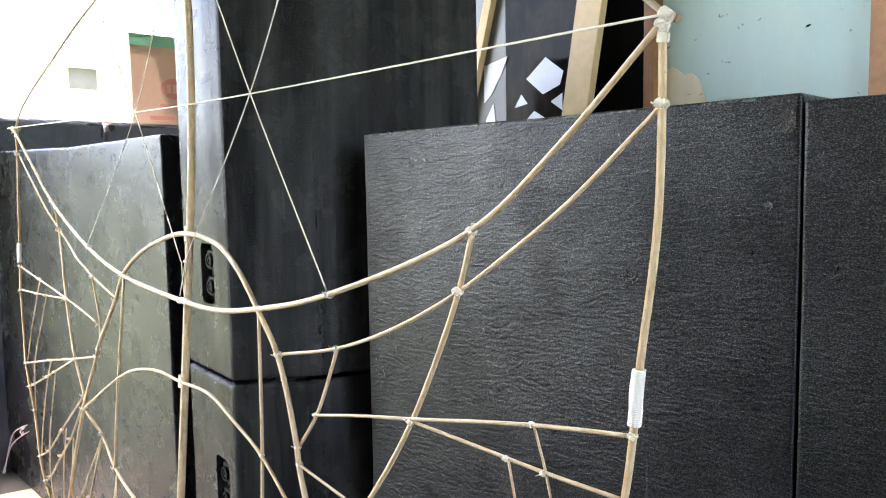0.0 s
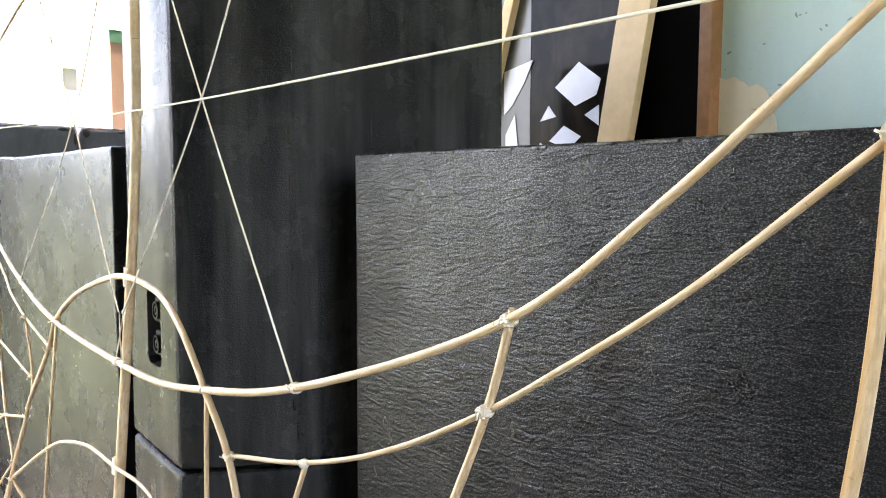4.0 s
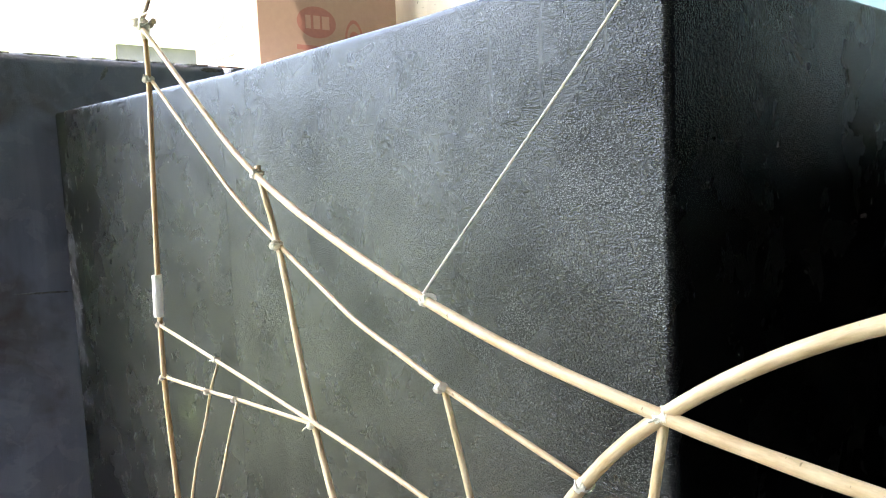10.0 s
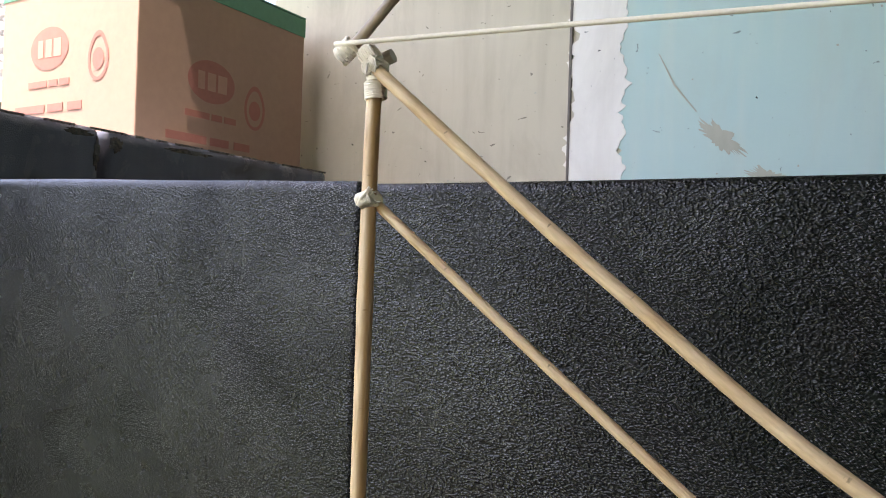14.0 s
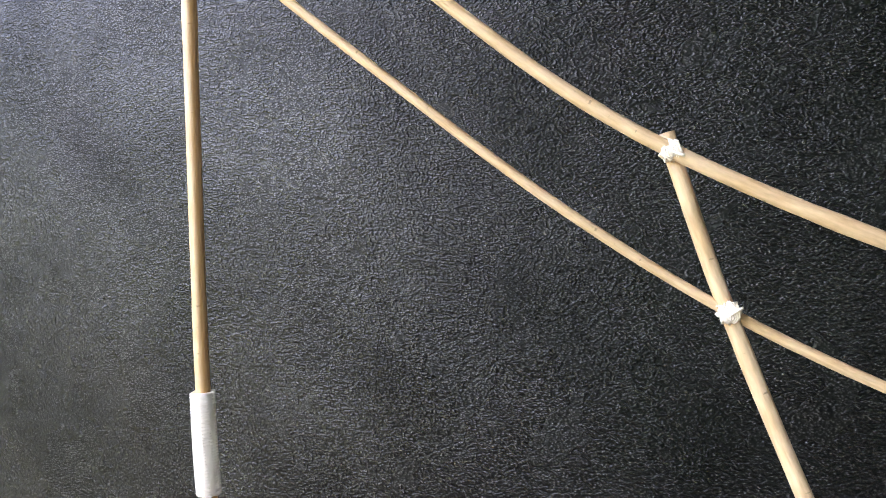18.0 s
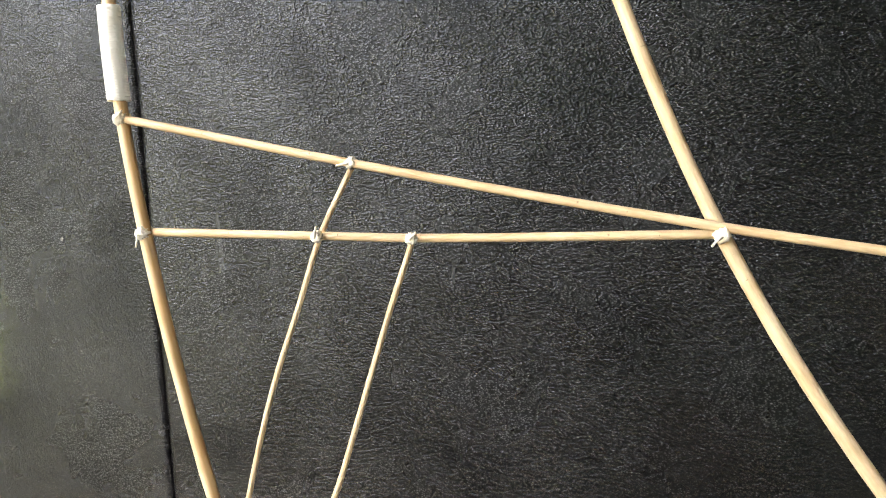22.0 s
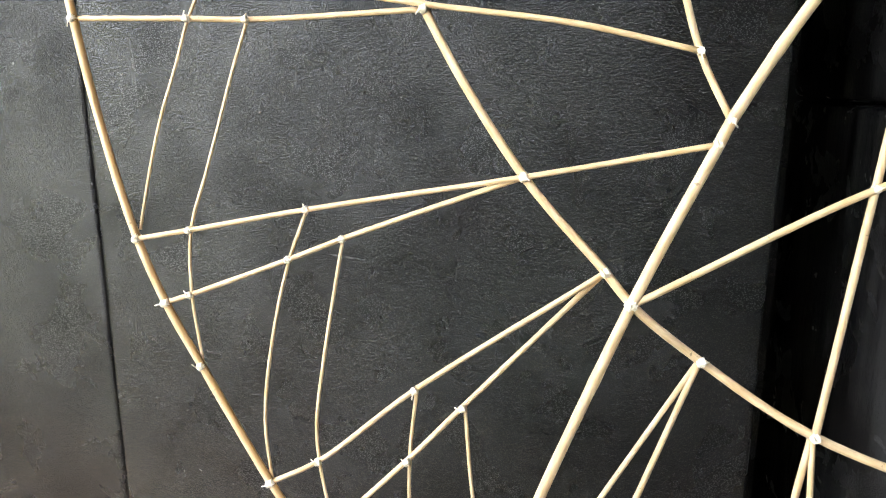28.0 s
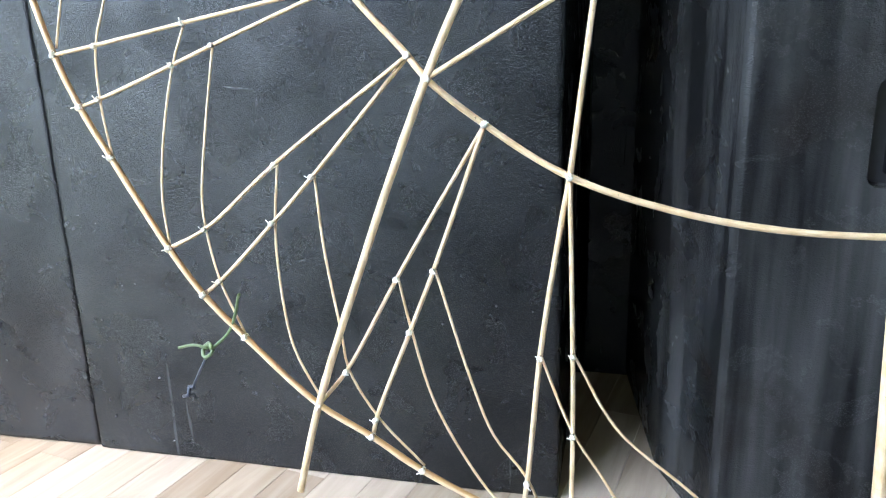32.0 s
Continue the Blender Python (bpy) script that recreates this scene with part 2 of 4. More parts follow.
PAINT_FOLDED = textured_paint("wrinkled_black_coating", None, (0.012, 0.011, 0.0105), 0.07, 0.0016, 1.1, grain=(600, 600, 880), relief=0.0002, lump=0.0004, rough=(0.26, 0.38), body=3.5, blots=[(0.03, 0.90, 0.16, 0.16, (0.016, 0.0105, 0.0075))], matt=[(0.05, 0.86, 0.22, 0.15), (-0.14, 0.72, 0.05, 0.26)])
PAINT_STREAKY = textured_paint("streaky_black_coating", None, (0.076, 0.074, 0.070), 0.04, 0.0004, 0.42, grain=(560, 560, 740), body=3.0, tint=(1.05, 1.03, 0.95))
BAMBOO = bamboo()
BAMBOO_SKIN = bamboo("split_bamboo_with_skin", skin=(0.44, 0.235, 0.075))
BAMBOO_DARK = bamboo("weathered_bamboo", (0.22, 0.15, 0.09), (0.42, 0.32, 0.2))
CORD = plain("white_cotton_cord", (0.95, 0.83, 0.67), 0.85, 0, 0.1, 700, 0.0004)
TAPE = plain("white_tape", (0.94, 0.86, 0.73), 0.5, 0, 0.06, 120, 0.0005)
PLASTIC = plain("black_plastic", (0.004, 0.004, 0.0045), 0.6, 0, 0.2, 200, 0.0001)
PLASTIC.node_tree.nodes["Principled BSDF"].inputs["Specular IOR Level"].default_value = 0.12
DISH = plain("black_moulded_dish", (0.026, 0.026, 0.027), 0.42, 0, 0.25, 150, 0.0002)
PLANK = plank_material()
TEAL = wall_paint("teal_wall_paint", (0.44, 0.605, 0.56), (0.55, 0.64, 0.56))
CREAM = wall_paint("bare_cream_plaster", (0.585, 0.525, 0.385), (0.44, 0.385, 0.27))
WHITE_P = wall_paint("white_primer", (0.86, 0.82, 0.73), (0.72, 0.67, 0.57))
GROUND_M = plain("outdoor_ground", (0.13, 0.17, 0.08), 0.9, 0, 0.4, 6, 0.01, 0.6)
CARD = plain("brown_cardboard", (0.345, 0.215, 0.155), 0.8, 0, 0.08, 60, 0.0004)
GREEN = plain("green_print", (0.085, 0.235, 0.15), 0.7, 0, 0.12, 80, 0.0002)
RED = plain("red_print", (0.32, 0.12, 0.09), 0.7, 0, 0.12, 80, 0.0002)
PALE_INK = plain("pale_print", (0.40, 0.22, 0.16), 0.7, 0, 0.1, 80, 0.0002)
WOOD = plain("varnished_brown_wood", (0.36, 0.17, 0.07), 0.5, 0, 0.3, 50, 0.0008)
BOARD = plain("pale_wood_board", (0.66, 0.47, 0.25), 0.6, 0, 0.15, 40, 0.0006)
SHADE_PIT_BLACK = plain("doorway_shade_and_pit_black", (0.004, 0.0036, 0.0036), 0.9, 0, 0.2, 20)
SHADE_PIT_BLACK.node_tree.nodes["Principled BSDF"].inputs["Specular IOR Level"].default_value = 0.1
TILE = plain("clay_roof_tile", (0.16, 0.145, 0.125), 0.75, 0, 0.3, 20, 0.003)
REFLECT_G = plain("green_reflecting_paint", (0.40, 0.50, 0.33), 0.8, 0, 0.08, 20, 0.001)
RENDER_W = plain("white_render", (0.82, 0.81, 0.78), 0.8, 0, 0.05, 20, 0.001)
CEIL = plain("dark_ceiling_boards", (0.20, 0.18, 0.155), 0.8, 0, 0.12, 12, 0.001)
SOUTH = plain("greyish_plaster", (0.34, 0.32, 0.29), 0.8, 0, 0.12, 12, 0.001)
SEAM = plain("dark_joint_strip", (0.15, 0.125, 0.10), 0.7, 0, 0.35, 40, 0.0008)
SLAB = plain("dark_cement_slab", (0.05, 0.047, 0.043), 0.8, 0, 0.25, 14, 0.001)
SCUFF = textured_paint("grey_scuffed_coating", (0.08, 0.08, 0.076))
BARE = textured_paint("bare_brown_board", (0.05, 0.039, 0.028))
GREEN_STRING = plain("green_plastic_string", (0.12, 0.16, 0.06), 0.45, 0, 0.3, 300, 0.0002)
BLACK_STRING = plain("black_plastic_string", (0.05, 0.05, 0.06), 0.45, 0, 0.3, 300, 0.0002)
PANE_W = plain("white_film", (0.62, 0.63, 0.67), 0.35, 0, 0.06, 30, 0.0002)
PANE_G = plain("grey_pane_shape", (0.105, 0.10, 0.083), 0.35, 0, 0.25, 12, 0.0002)
gm, gt, gb = nodes_of("dark_glass")
gb.inputs["Base Color"].default_value = (0.004, 0.004, 0.005, 1)
gb.inputs["Roughness"].default_value = 0.04
gb.inputs["Specular IOR Level"].default_value = 0.05
link(gt, ramp(gt, noise_node(gt, coords(gt), 6, 3.0), [(0.35, grey(0.03)), (0.75, grey(0.16))]), gb.inputs["Roughness"])
link(gt, ramp(gt, noise_node(gt, coords(gt, scale=(1, 1, 0.5)), 9, 5.0, 0.6, 0.8), [(0.42, (0.004, 0.004, 0.004)), (0.72, (0.034, 0.028, 0.021))]), gb.inputs["Base Color"])
GLASS = gm


# ---- mesh helpers ----
def mesh_of(name, bm, material, smooth=False):
    me = bpy.data.meshes.new(name)
    bm.normal_update()
    bm.to_mesh(me)
    bm.free()
    for m in material if isinstance(material, (list, tuple)) else (material,):
        me.materials.append(m)
    if smooth:
        me.polygons.foreach_set("use_smooth", [True] * len(me.polygons))
    return me


def part(name, bm, material, parent=None, label="", smooth=False):
    ob = new(name, mesh_of(name, bm, material, smooth))
    if parent is not None:
        ob.parent = parent
    if label:
        tagged(ob, label)
    return ob


def thing(name, label, category, group="", kind="", at=(0, 0, 0)):
    ob = new(name)
    ob.location = at
    ob.empty_display_size = 0.05
    return tagged(ob, label, category, group, kind)


def box_bm(x0, y0, z0, x1, y1, z1, bevel=0.0, segs=2, bm=None):
    own = bmesh.new()
    bmesh.ops.create_cube(own, size=1)
    for v in own.verts:
        v.co = Vector((x0 + (v.co.x + 0.5) * (x1 - x0), y0 + (v.co.y + 0.5) * (y1 - y0), z0 + (v.co.z + 0.5) * (z1 - z0)))
    if bevel:
        bmesh.ops.bevel(own, geom=own.edges[:], offset=bevel, segments=segs, profile=0.6, affect="EDGES")
    if bm is None:
        return own
    me = bpy.data.meshes.new("tmp")
    own.to_mesh(me)
    own.free()
    bm.from_mesh(me)
    bpy.data.meshes.remove(me)
    return bm


def prism_bm(outline, z0, z1, bevel=0.0, segs=2):
    bm = bmesh.new()
    lo = [bm.verts.new((x, y, z0)) for x, y in outline]
    hi = [bm.verts.new((x, y, z1)) for x, y in outline]
    n = len(outline)
    bm.faces.new(lo[::-1])
    bm.faces.new(hi)
    for i in range(n):
        bm.faces.new((lo[i], lo[(i + 1) % n], hi[(i + 1) % n], hi[i]))
    if bevel:
        bmesh.ops.bevel(bm, geom=bm.edges[:], offset=bevel, segments=segs, profile=0.6, affect="EDGES")
    return bm


def spline(pts, step=0.012):
    """Smooth line through points (Catmull-Rom, centripetal-like), evenly stepped."""
    p = [Vector(q) for q in pts]
    if len(p) == 2:
        n = max(2, int((p[1] - p[0]).length / step))
        return [p[0].lerp(p[1], i / n) for i in range(n + 1)]
    p = [p[0] * 2 - p[1]] + p + [p[-1] * 2 - p[-2]]
    out = []
    for a, b, c, d in zip(p, p[1:], p[2:], p[3:]):
        n = max(2, int((c - b).length / step))
        ta, tb, tc = ((b - a).length + 1e-6) ** 0.5, ((c - b).length + 1e-6) ** 0.5, ((d - c).length + 1e-6) ** 0.5
        m1 = (c - b) / tb - (c - a) / (ta + tb) + (b - a) / ta
        m2 = (d - c) / tc - (d - b) / (tb + tc) + (c - b) / tb
        m1, m2 = m1 * tb, m2 * tb
        for i in range(n):
            s = i / n
            out.append(b * (2 * s**3 - 3 * s * s + 1) + m1 * (s**3 - 2 * s * s + s) + c * (3 * s * s - 2 * s**3) + m2 * (s**3 - s * s))
    out.append(p[-2])
    return out


def tube(bm, line, radius, sides=8, flat=1.0, rough=0.0, nodes=0.0, taper=1.0, belly=0.0):
    """Skin a line with rings; flat squeezes the depth, nodes gives bamboo joints every so many metres. UV: round, along (x10)."""
    uv = bm.loops.layers.uv.verify()
    rings, along, total = [], 0.0, sum((b - a).length for a, b in zip(line, line[1:]))
    lens = []
    for i, q in enumerate(line):
        d = (line[min(i + 1, len(line) - 1)] - line[max(i - 1, 0)]).normalized()
        if i:
            along += (q - line[i - 1]).length
        lens.append(along)
        back = Vector((0, 1, 0))
        if abs(d.y) > 0.9:
            back = Vector((1, 0, 0))
        side = d.cross(back).normalized()
        back = side.cross(d).normalized()
        r = radius * (1 + (taper - 1) * along / max(total, 1e-6))
        r *= 1 + belly * math.sin(math.pi * along / max(total, 1e-6)) ** 2
        r *= 1 + rough * noise.noise(q * 40)
        if nodes:
            ph = (along / nodes) % 1.0
            r *= 1 + 0.09 * math.exp(-(((ph - 0.5) * nodes / 0.006) ** 2))
        off = Vector((noise.noise(q * 9), noise.noise(q * 9 + Vector((7, 3, 1))), noise.noise(q * 9 + Vector((2, 9, 4))))) * radius * rough * 2
        rings.append([bm.verts.new(q + off + (side * math.cos(a) + back * math.sin(a) * flat) * r) for a in (2 * math.pi * k / sides for k in range(sides))])
    for i in range(len(rings) - 1):
        for k in range(sides):
            f = bm.faces.new((rings[i][k], rings[i][(k + 1) % sides], rings[i + 1][(k + 1) % sides], rings[i + 1][k]))
            f.smooth = True
            for lp, (uu, vv) in zip(f.loops, ((k, i), (k + 1, i), (k + 1, i + 1), (k, i + 1))):
                lp[uv].uv = (uu / sides, lens[vv] * 10)
    bm.faces.new(rings[0][::-1])
    bm.faces.new(rings[-1])
    return bm


def lashing_bm(centre, d1, r1, d2, r2, cord=0.0011, turns=3, seed=0):
    """Cord wound round a crossing of two sticks: coils round both, in both diagonals, and loose ends."""
    rnd = random.Random(seed)
    bm = bmesh.new()
    d1, d2 = Vector(d1).normalized(), Vector(d2).normalized()
    n = Vector((0, -1, 0))
    rr = max(r1, r2) + cord * 0.6
    thin, turns = cord * 0.5, turns * 2
    for axis, deep in ((d1, 1.0), (d2, 0.92), ((d1 + d2).normalized() if (d1 + d2).length > 0.2 else d1, 1.08)):
        side = axis.cross(n).normalized()
        pts = []
        for k in range((turns + 1) * 9 + 1):
            a = 2 * math.pi * k / 9
            s = (k / ((turns + 1) * 9) - 0.5) * 2 * turns * thin * 0.95
            pts.append(centre + axis * (s + rnd.uniform(-0.3, 0.3) * thin) + side * math.cos(a) * rr * 0.92 * deep + n * math.sin(a) * (r1 + r2) * 1.02 * deep)
        tube(bm, pts, thin, 5)
    core = [centre + d1 * k * rr * 0.8 + d2 * j * rr * 0.5 for k, j in ((-1, -0.6), (-0.5, -0.2), (0, 0), (0.5, 0.2), (1, 0.6))]
    tube(bm, core, rr * 0.92, 8, (r1 + r2) * 1.03 / rr, 0.05)
    for k in range(1):
        e = centre + n * (r1 + r2 + cord)
        w = Vector((rnd.uniform(-1, 1), rnd.uniform(-0.4, 0.1), rnd.uniform(-0.6, 1))).normalized()
        tube(bm, [e, e + w * 0.004, e + w * 0.006 + Vector((0, 0, rnd.uniform(-0.001, 0.001)))], cord * 0.7, 4)
    return bm


# ---- room: floor, walls, ceiling, ground ----
WALL_TURN = -5.7
part("floor", box_bm(-2.4, -2.48, -0.12, 2.9, 1.6, -0.0065), SLAB)
tagged(bpy.data.objects["floor"], "beige laminate plank floor of a porch", "floor", kind="structure")
part("ground", box_bm(-60, -60, -0.4, 60, 60, -0.14), GROUND_M)
tagged(bpy.data.objects["ground"], "green grassy yard around the porch", "ground", kind="structure")


WALL_M = Matrix.Translation((0, 1.02, 0)) @ Matrix.Rotation(radians(WALL_TURN), 4, "Z")
# wall slabs leave the doorway open; local y is into the wall
wall = new("wall_north", mesh_of("wall_north", box_bm(-1.98, 0, 0, 0.0, 0.12, 3.6), CREAM))
wall_b = new("wall_north_east", mesh_of("wall_north_east", box_bm(0.335, 0, 0, 2.9, 0.12, 2.6), TEAL))
wall_c = new("wall_north_lintel", mesh_of("wall_north_lintel", box_bm(0.0, 0, 2.05, 0.335, 0.12, 2.6), TEAL))
for w, lab in ((wall, "back wall, cream plaster and teal paint"), (wall_b, "teal painted back wall"), (wall_c, "teal wall over the doorway")):
    w.matrix_world = WALL_M
    tagged(w, lab, "wall", kind="structure")
# Unseen wall, added so the cabinets reflect dark except towards its open end.
south = box_bm(-1.35, -2.6, 0, 2.72, -2.48, 2.6)
box_bm(-2.1, -2.6, 0, -1.35, -2.48, 0.75, bm=south)
part("wall_south", south, SOUTH)
tagged(bpy.data.objects["wall_south"], "plain greyish plaster wall of the porch with an open end", "wall", kind="structure")
# Unseen wall; the gap in it is added to brighten the right end.
east = box_bm(2.6, -2.48, 0, 2.72, 0.7, 0.85)
for y0, y1, z0, z1 in ((-2.48, -0.85, 0.85, 2.1), (0.05, 0.7, 0.85, 2.1), (-2.48, 0.7, 2.1, 2.6)):
    box_bm(2.6, y0, z0, 2.72, y1, z1, bm=east)
part("wall_east", east, TEAL)
tagged(bpy.data.objects["wall_east"], "teal painted side wall with an open window", "wall", kind="structure")
# Unseen ceiling; extent and dark tone are set to shape the light.
part("ceiling", box_bm(-1.70, -2.6, 2.6, 2.9, 1.5, 2.7), CEIL)
# Unseen slab, added to keep sun off the wall beside the carton.
part("eaves", box_bm(-2.35, 0.46, 2.6, -1.70, 1.5, 2.7), CEIL)
tagged(bpy.data.objects["eaves"], "dark boarded eaves at the end of the porch", "ceiling", kind="structure")
tagged(bpy.data.objects["ceiling"], "dark boarded porch ceiling", "ceiling", kind="structure")
# Solid near-black block: the doorway's shade is put into its colour.
dark = new("dark_room", mesh_of("dark_room", box_bm(-0.3, 0.12, 0, 0.8, 1.6, 2.6), SHADE_PIT_BLACK))
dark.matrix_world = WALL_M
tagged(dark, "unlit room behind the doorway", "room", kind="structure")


def ragged_patch(name, cx, z0, z1, half, mat, seed, wobble=0.03, proud=0.003):
    """A paint field with an uneven outline, lying proud of the wall as a paint layer."""
    bm = bmesh.new()
    n = 420
    edge = lambda sd, z: wobble * (0.6 * noise.noise(Vector((sd, z * 9, 0))) + 0.45 * noise.noise(Vector((sd, z * 31, 3))) + 0.35 * noise.noise(Vector((sd, z * 95, 7))))
    left = [(cx - half + edge(seed, z0 + (z1 - z0) * k / n), z0 + (z1 - z0) * k / n) for k in range(n + 1)]
    right = [(cx + half + edge(seed + 9, z0 + (z1 - z0) * k / n), z0 + (z1 - z0) * k / n) for k in range(n + 1)]
    for (a, c), (b, d) in zip(zip(left, left[1:]), zip(right, right[1:])):
        q = [bm.verts.new((x, -proud, z)) for x, z in (a, b, d, c)]
        bm.faces.new(q)
    bmesh.ops.remove_doubles(bm, verts=bm.verts[:], dist=1e-5)
    ext = bmesh.ops.extrude_face_region(bm, geom=bm.faces[:])
    for v in [e for e in ext["geom"] if isinstance(e, bmesh.types.BMVert)]:
        v.co.y = 0.0
    bmesh.ops.recalc_face_normals(bm, faces=bm.faces[:])
    return part(name, bm, mat, wall)


ragged_patch("teal_paint", -0.535, 0.05, 2.55, 0.533, TEAL, 1.3, 0.03)
ragged_patch("white_primer", -1.106, 0.05, 2.55, 0.054, WHITE_P, 4.1, 0.036, 0.0045)


# ---- loudspeaker cabinets ----
def worn_box_bm(x0, y0, z0, x1, y1, z1, bevel, sd, amount=0.0012, step=0.05):
    """A covered box: rounded edges, faces and corners slightly uneven."""
    bm = box_bm(x0, y0, z0, x1, y1, z1, bevel, 3)
    for axis, a, b in ((0, x0, x1), (1, y0, y1), (2, z0, z1)):
        n = max(2, round((b - a) / step))
        for k in [a + bevel + 0.0015, b - bevel - 0.0015] + [a + (b - a) * i / n for i in range(1, n)]:
            co, no = Vector((0, 0, 0)), Vector((0, 0, 0))
            co[axis], no[axis] = k, 1.0
            bmesh.ops.bisect_plane(bm, geom=bm.verts[:] + bm.edges[:] + bm.faces[:], plane_co=co, plane_no=no, dist=1e-5)
    for v in bm.verts:
        q = v.co * 9 + Vector((sd * 3.1, sd, 0))
        off = Vector((noise.noise(q), noise.noise(q + Vector((5, 1, 8))), noise.noise(q + Vector((2, 7, 3)))))
        fine = noise.noise(v.co * 31 + Vector((sd, 0, 0)))
        off = (off + off * fine * 0.8) * amount
        if v.co.z < 0.01:
            off.z = 0
        v.co += off
    return bm


def cabinet(x0, x1, y0, depth, h, label, turn=0.0, name="speaker_cabinet", bevel=0.0025, mat=None, skew=0.0):
    ob = thing(name, label, "speaker", "stored loudspeaker cabinets", at=((x0 + x1) / 2, y0, 0))
    ob.rotation_euler.z = radians(turn)
    w = (x1 - x0) / 2
    bm = worn_box_bm(-w, 0, 0, w, depth, h, bevel, x0 * 7)
    for v in bm.verts:
        v.co.z += skew * (w - v.co.x) / (2 * w) * v.co.z / h
    part("body", bm, mat or PAINT, ob, smooth=True)
    return ob


cabinet(-0.9750, -0.296, 0.1175, 0.90, 1.105, "black textured loudspeaker cabinet standing on the floor behind the kite", -1.3, bevel=0.006)
cabinet(-1.7192, -0.9762, 0.130, 0.72, 1.108, "black textured loudspeaker cabinet with a greenish dusty face", bevel=0.007, mat=PAINT_SHEEN, skew=0.017)
cabinet(0.281, 0.938, 0.176, 0.72, 1.075, "black textured loudspeaker cabinet with a wrinkled coating", -0.6, bevel=0.004, mat=PAINT_FOLDED)
cabinet(0.9398, 1.66, 0.170, 0.72, 1.068, "black textured loudspeaker cabinet beside its twin", -0.6, bevel=0.004, mat=PAINT_FOLDED)
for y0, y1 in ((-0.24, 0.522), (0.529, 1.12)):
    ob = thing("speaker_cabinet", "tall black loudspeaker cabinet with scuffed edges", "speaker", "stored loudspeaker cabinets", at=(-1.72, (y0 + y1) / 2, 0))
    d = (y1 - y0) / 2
    part("body", worn_box_bm(-0.6, -d, 0, 0, d, 1.245, 0.018, y0 * 5), PAINT_HAZED, ob, smooth=True)


# Added black box: keeps the gap beside the stage speakers dark.
cabinet(-0.275, 0.262, 0.49, 0.30, 0.98, "plain black cabinet in the shade behind the stage speakers", -3.0)


def trapezoid_cabinet(z0, z1, dish_z, label, dx=0.0):
    ob = thing("stage_speaker", label, "speaker", "stacked stage speakers", at=(-0.013, 0.053, z0))
    ob.rotation_euler.z = radians(-6.0)
    h = z1 - z0
    outline = [(-0.105, 0), (0.105, 0), (0.172, 0.128), (0.238, 0.432), (-0.238, 0.432), (-0.172, 0.128)]
    bm = prism_bm(outline, 0.0015, h - 0.0015, 0.011, 4)
    # recess for the connector dish
    cut = new("cut", mesh_of("cut", box_bm(-0.029 + 0.012 + dx, -0.05, dish_z - z0 - 0.0525, 0.029 + 0.012 + dx, 0.022, dish_z - z0 + 0.0525, 0.014, 4), PAINT_STREAKY))
    body = part("body", bm, PAINT_STREAKY)
    bpy.context.view_layer.update()
    mod = body.modifiers.new("recess", "BOOLEAN")
    mod.object, mod.operation, mod.solver = cut, "DIFFERENCE", "EXACT"
    dg = bpy.context.evaluated_depsgraph_get()
    me = bpy.data.meshes.new_from_object(body.evaluated_get(dg))
    body.modifiers.clear()
    body.data = me
    bpy.data.objects.remove(cut)
    body.parent = ob
    zc = dish_z - z0
    dish = part("connector_dish", box_bm(-0.017 + dx, 0.018, zc - 0.0518, 0.041 + dx, 0.0215, zc + 0.0518, 0.001), DISH, ob, "recessed black connector dish")
    for k in (-1, 1):
        bm = box_bm(-0.001 + dx, 0.006, zc + 0.023 * k - 0.0165, 0.030 + dx, 0.0179, zc + 0.023 * k + 0.0165, 0.0015)
        for r, y0, y1, inner in ((0.0125, 0.001, 0.0065, 0.0098), (0.0062, 0.002, 0.0065, 0.0032)):
            n = 24
            c = Vector((0.0145 + dx, 0, zc + 0.023 * k))
            vs = [[bm.verts.new(c + Vector((q * math.cos(a), y, q * math.sin(a)))) for a in (2 * math.pi * i / n for i in range(n))] for q, y in ((r, y1), (r, y0), (inner, y0), (inner, y1))]
            for s in range(3):
                for i in range(n):
                    bm.faces.new((vs[s][i], vs[s][(i + 1) % n], vs[s + 1][(i + 1) % n], vs[s + 1][i]))
        part("connector_socket", bm, PLASTIC, ob, "round black twist-lock socket")
    return ob


def upright_wear(owner, u, v, h, sd, mat, top, longest):
    """Rubbed slivers down an upright edge of a stage speaker."""
    rnd = random.Random(sd)
    z = 0.03
    while z < h - 0.03:
        ln = rnd.uniform(0.003, longest)
        w = rnd.uniform(0.03, 0.07) * longest
        off = rnd.uniform(-0.002, 0.002)
        if z > top:
            part("worn_edge", box_bm(u + off - w, v + off * 1.6 - w, z, u + off + w, v + off * 1.6 + w, min(z + ln, h - 0.012), 0.0004, 1), mat, owner)
        z += ln + rnd.uniform(0.006, 0.05)


trapezoid_cabinet(0.672, 1.346, 0.847, "black trapezoid stage speaker stacked on another one")
trapezoid_cabinet(0.0, 0.670, 0.475, "black trapezoid stage speaker standing on the floor", 0.03)


# ---- the kite frame ----
ROLL = 0.0145


def kite_y(x, z):
    """Depth of the slightly bowed, leaning frame."""
    z = min(z, 0.33)
    twist = max(x, 0.0) * (0.013 - 0.11 * max(0.0, z - 0.15))
    x = abs(x)
    return twist - 0.001 + 0.019 * x - 0.043 * x * x + 0.085 * z - 0.037 * z * z - 0.027 * z**3 + 0.011 * x * z - 0.037 * x * x * z


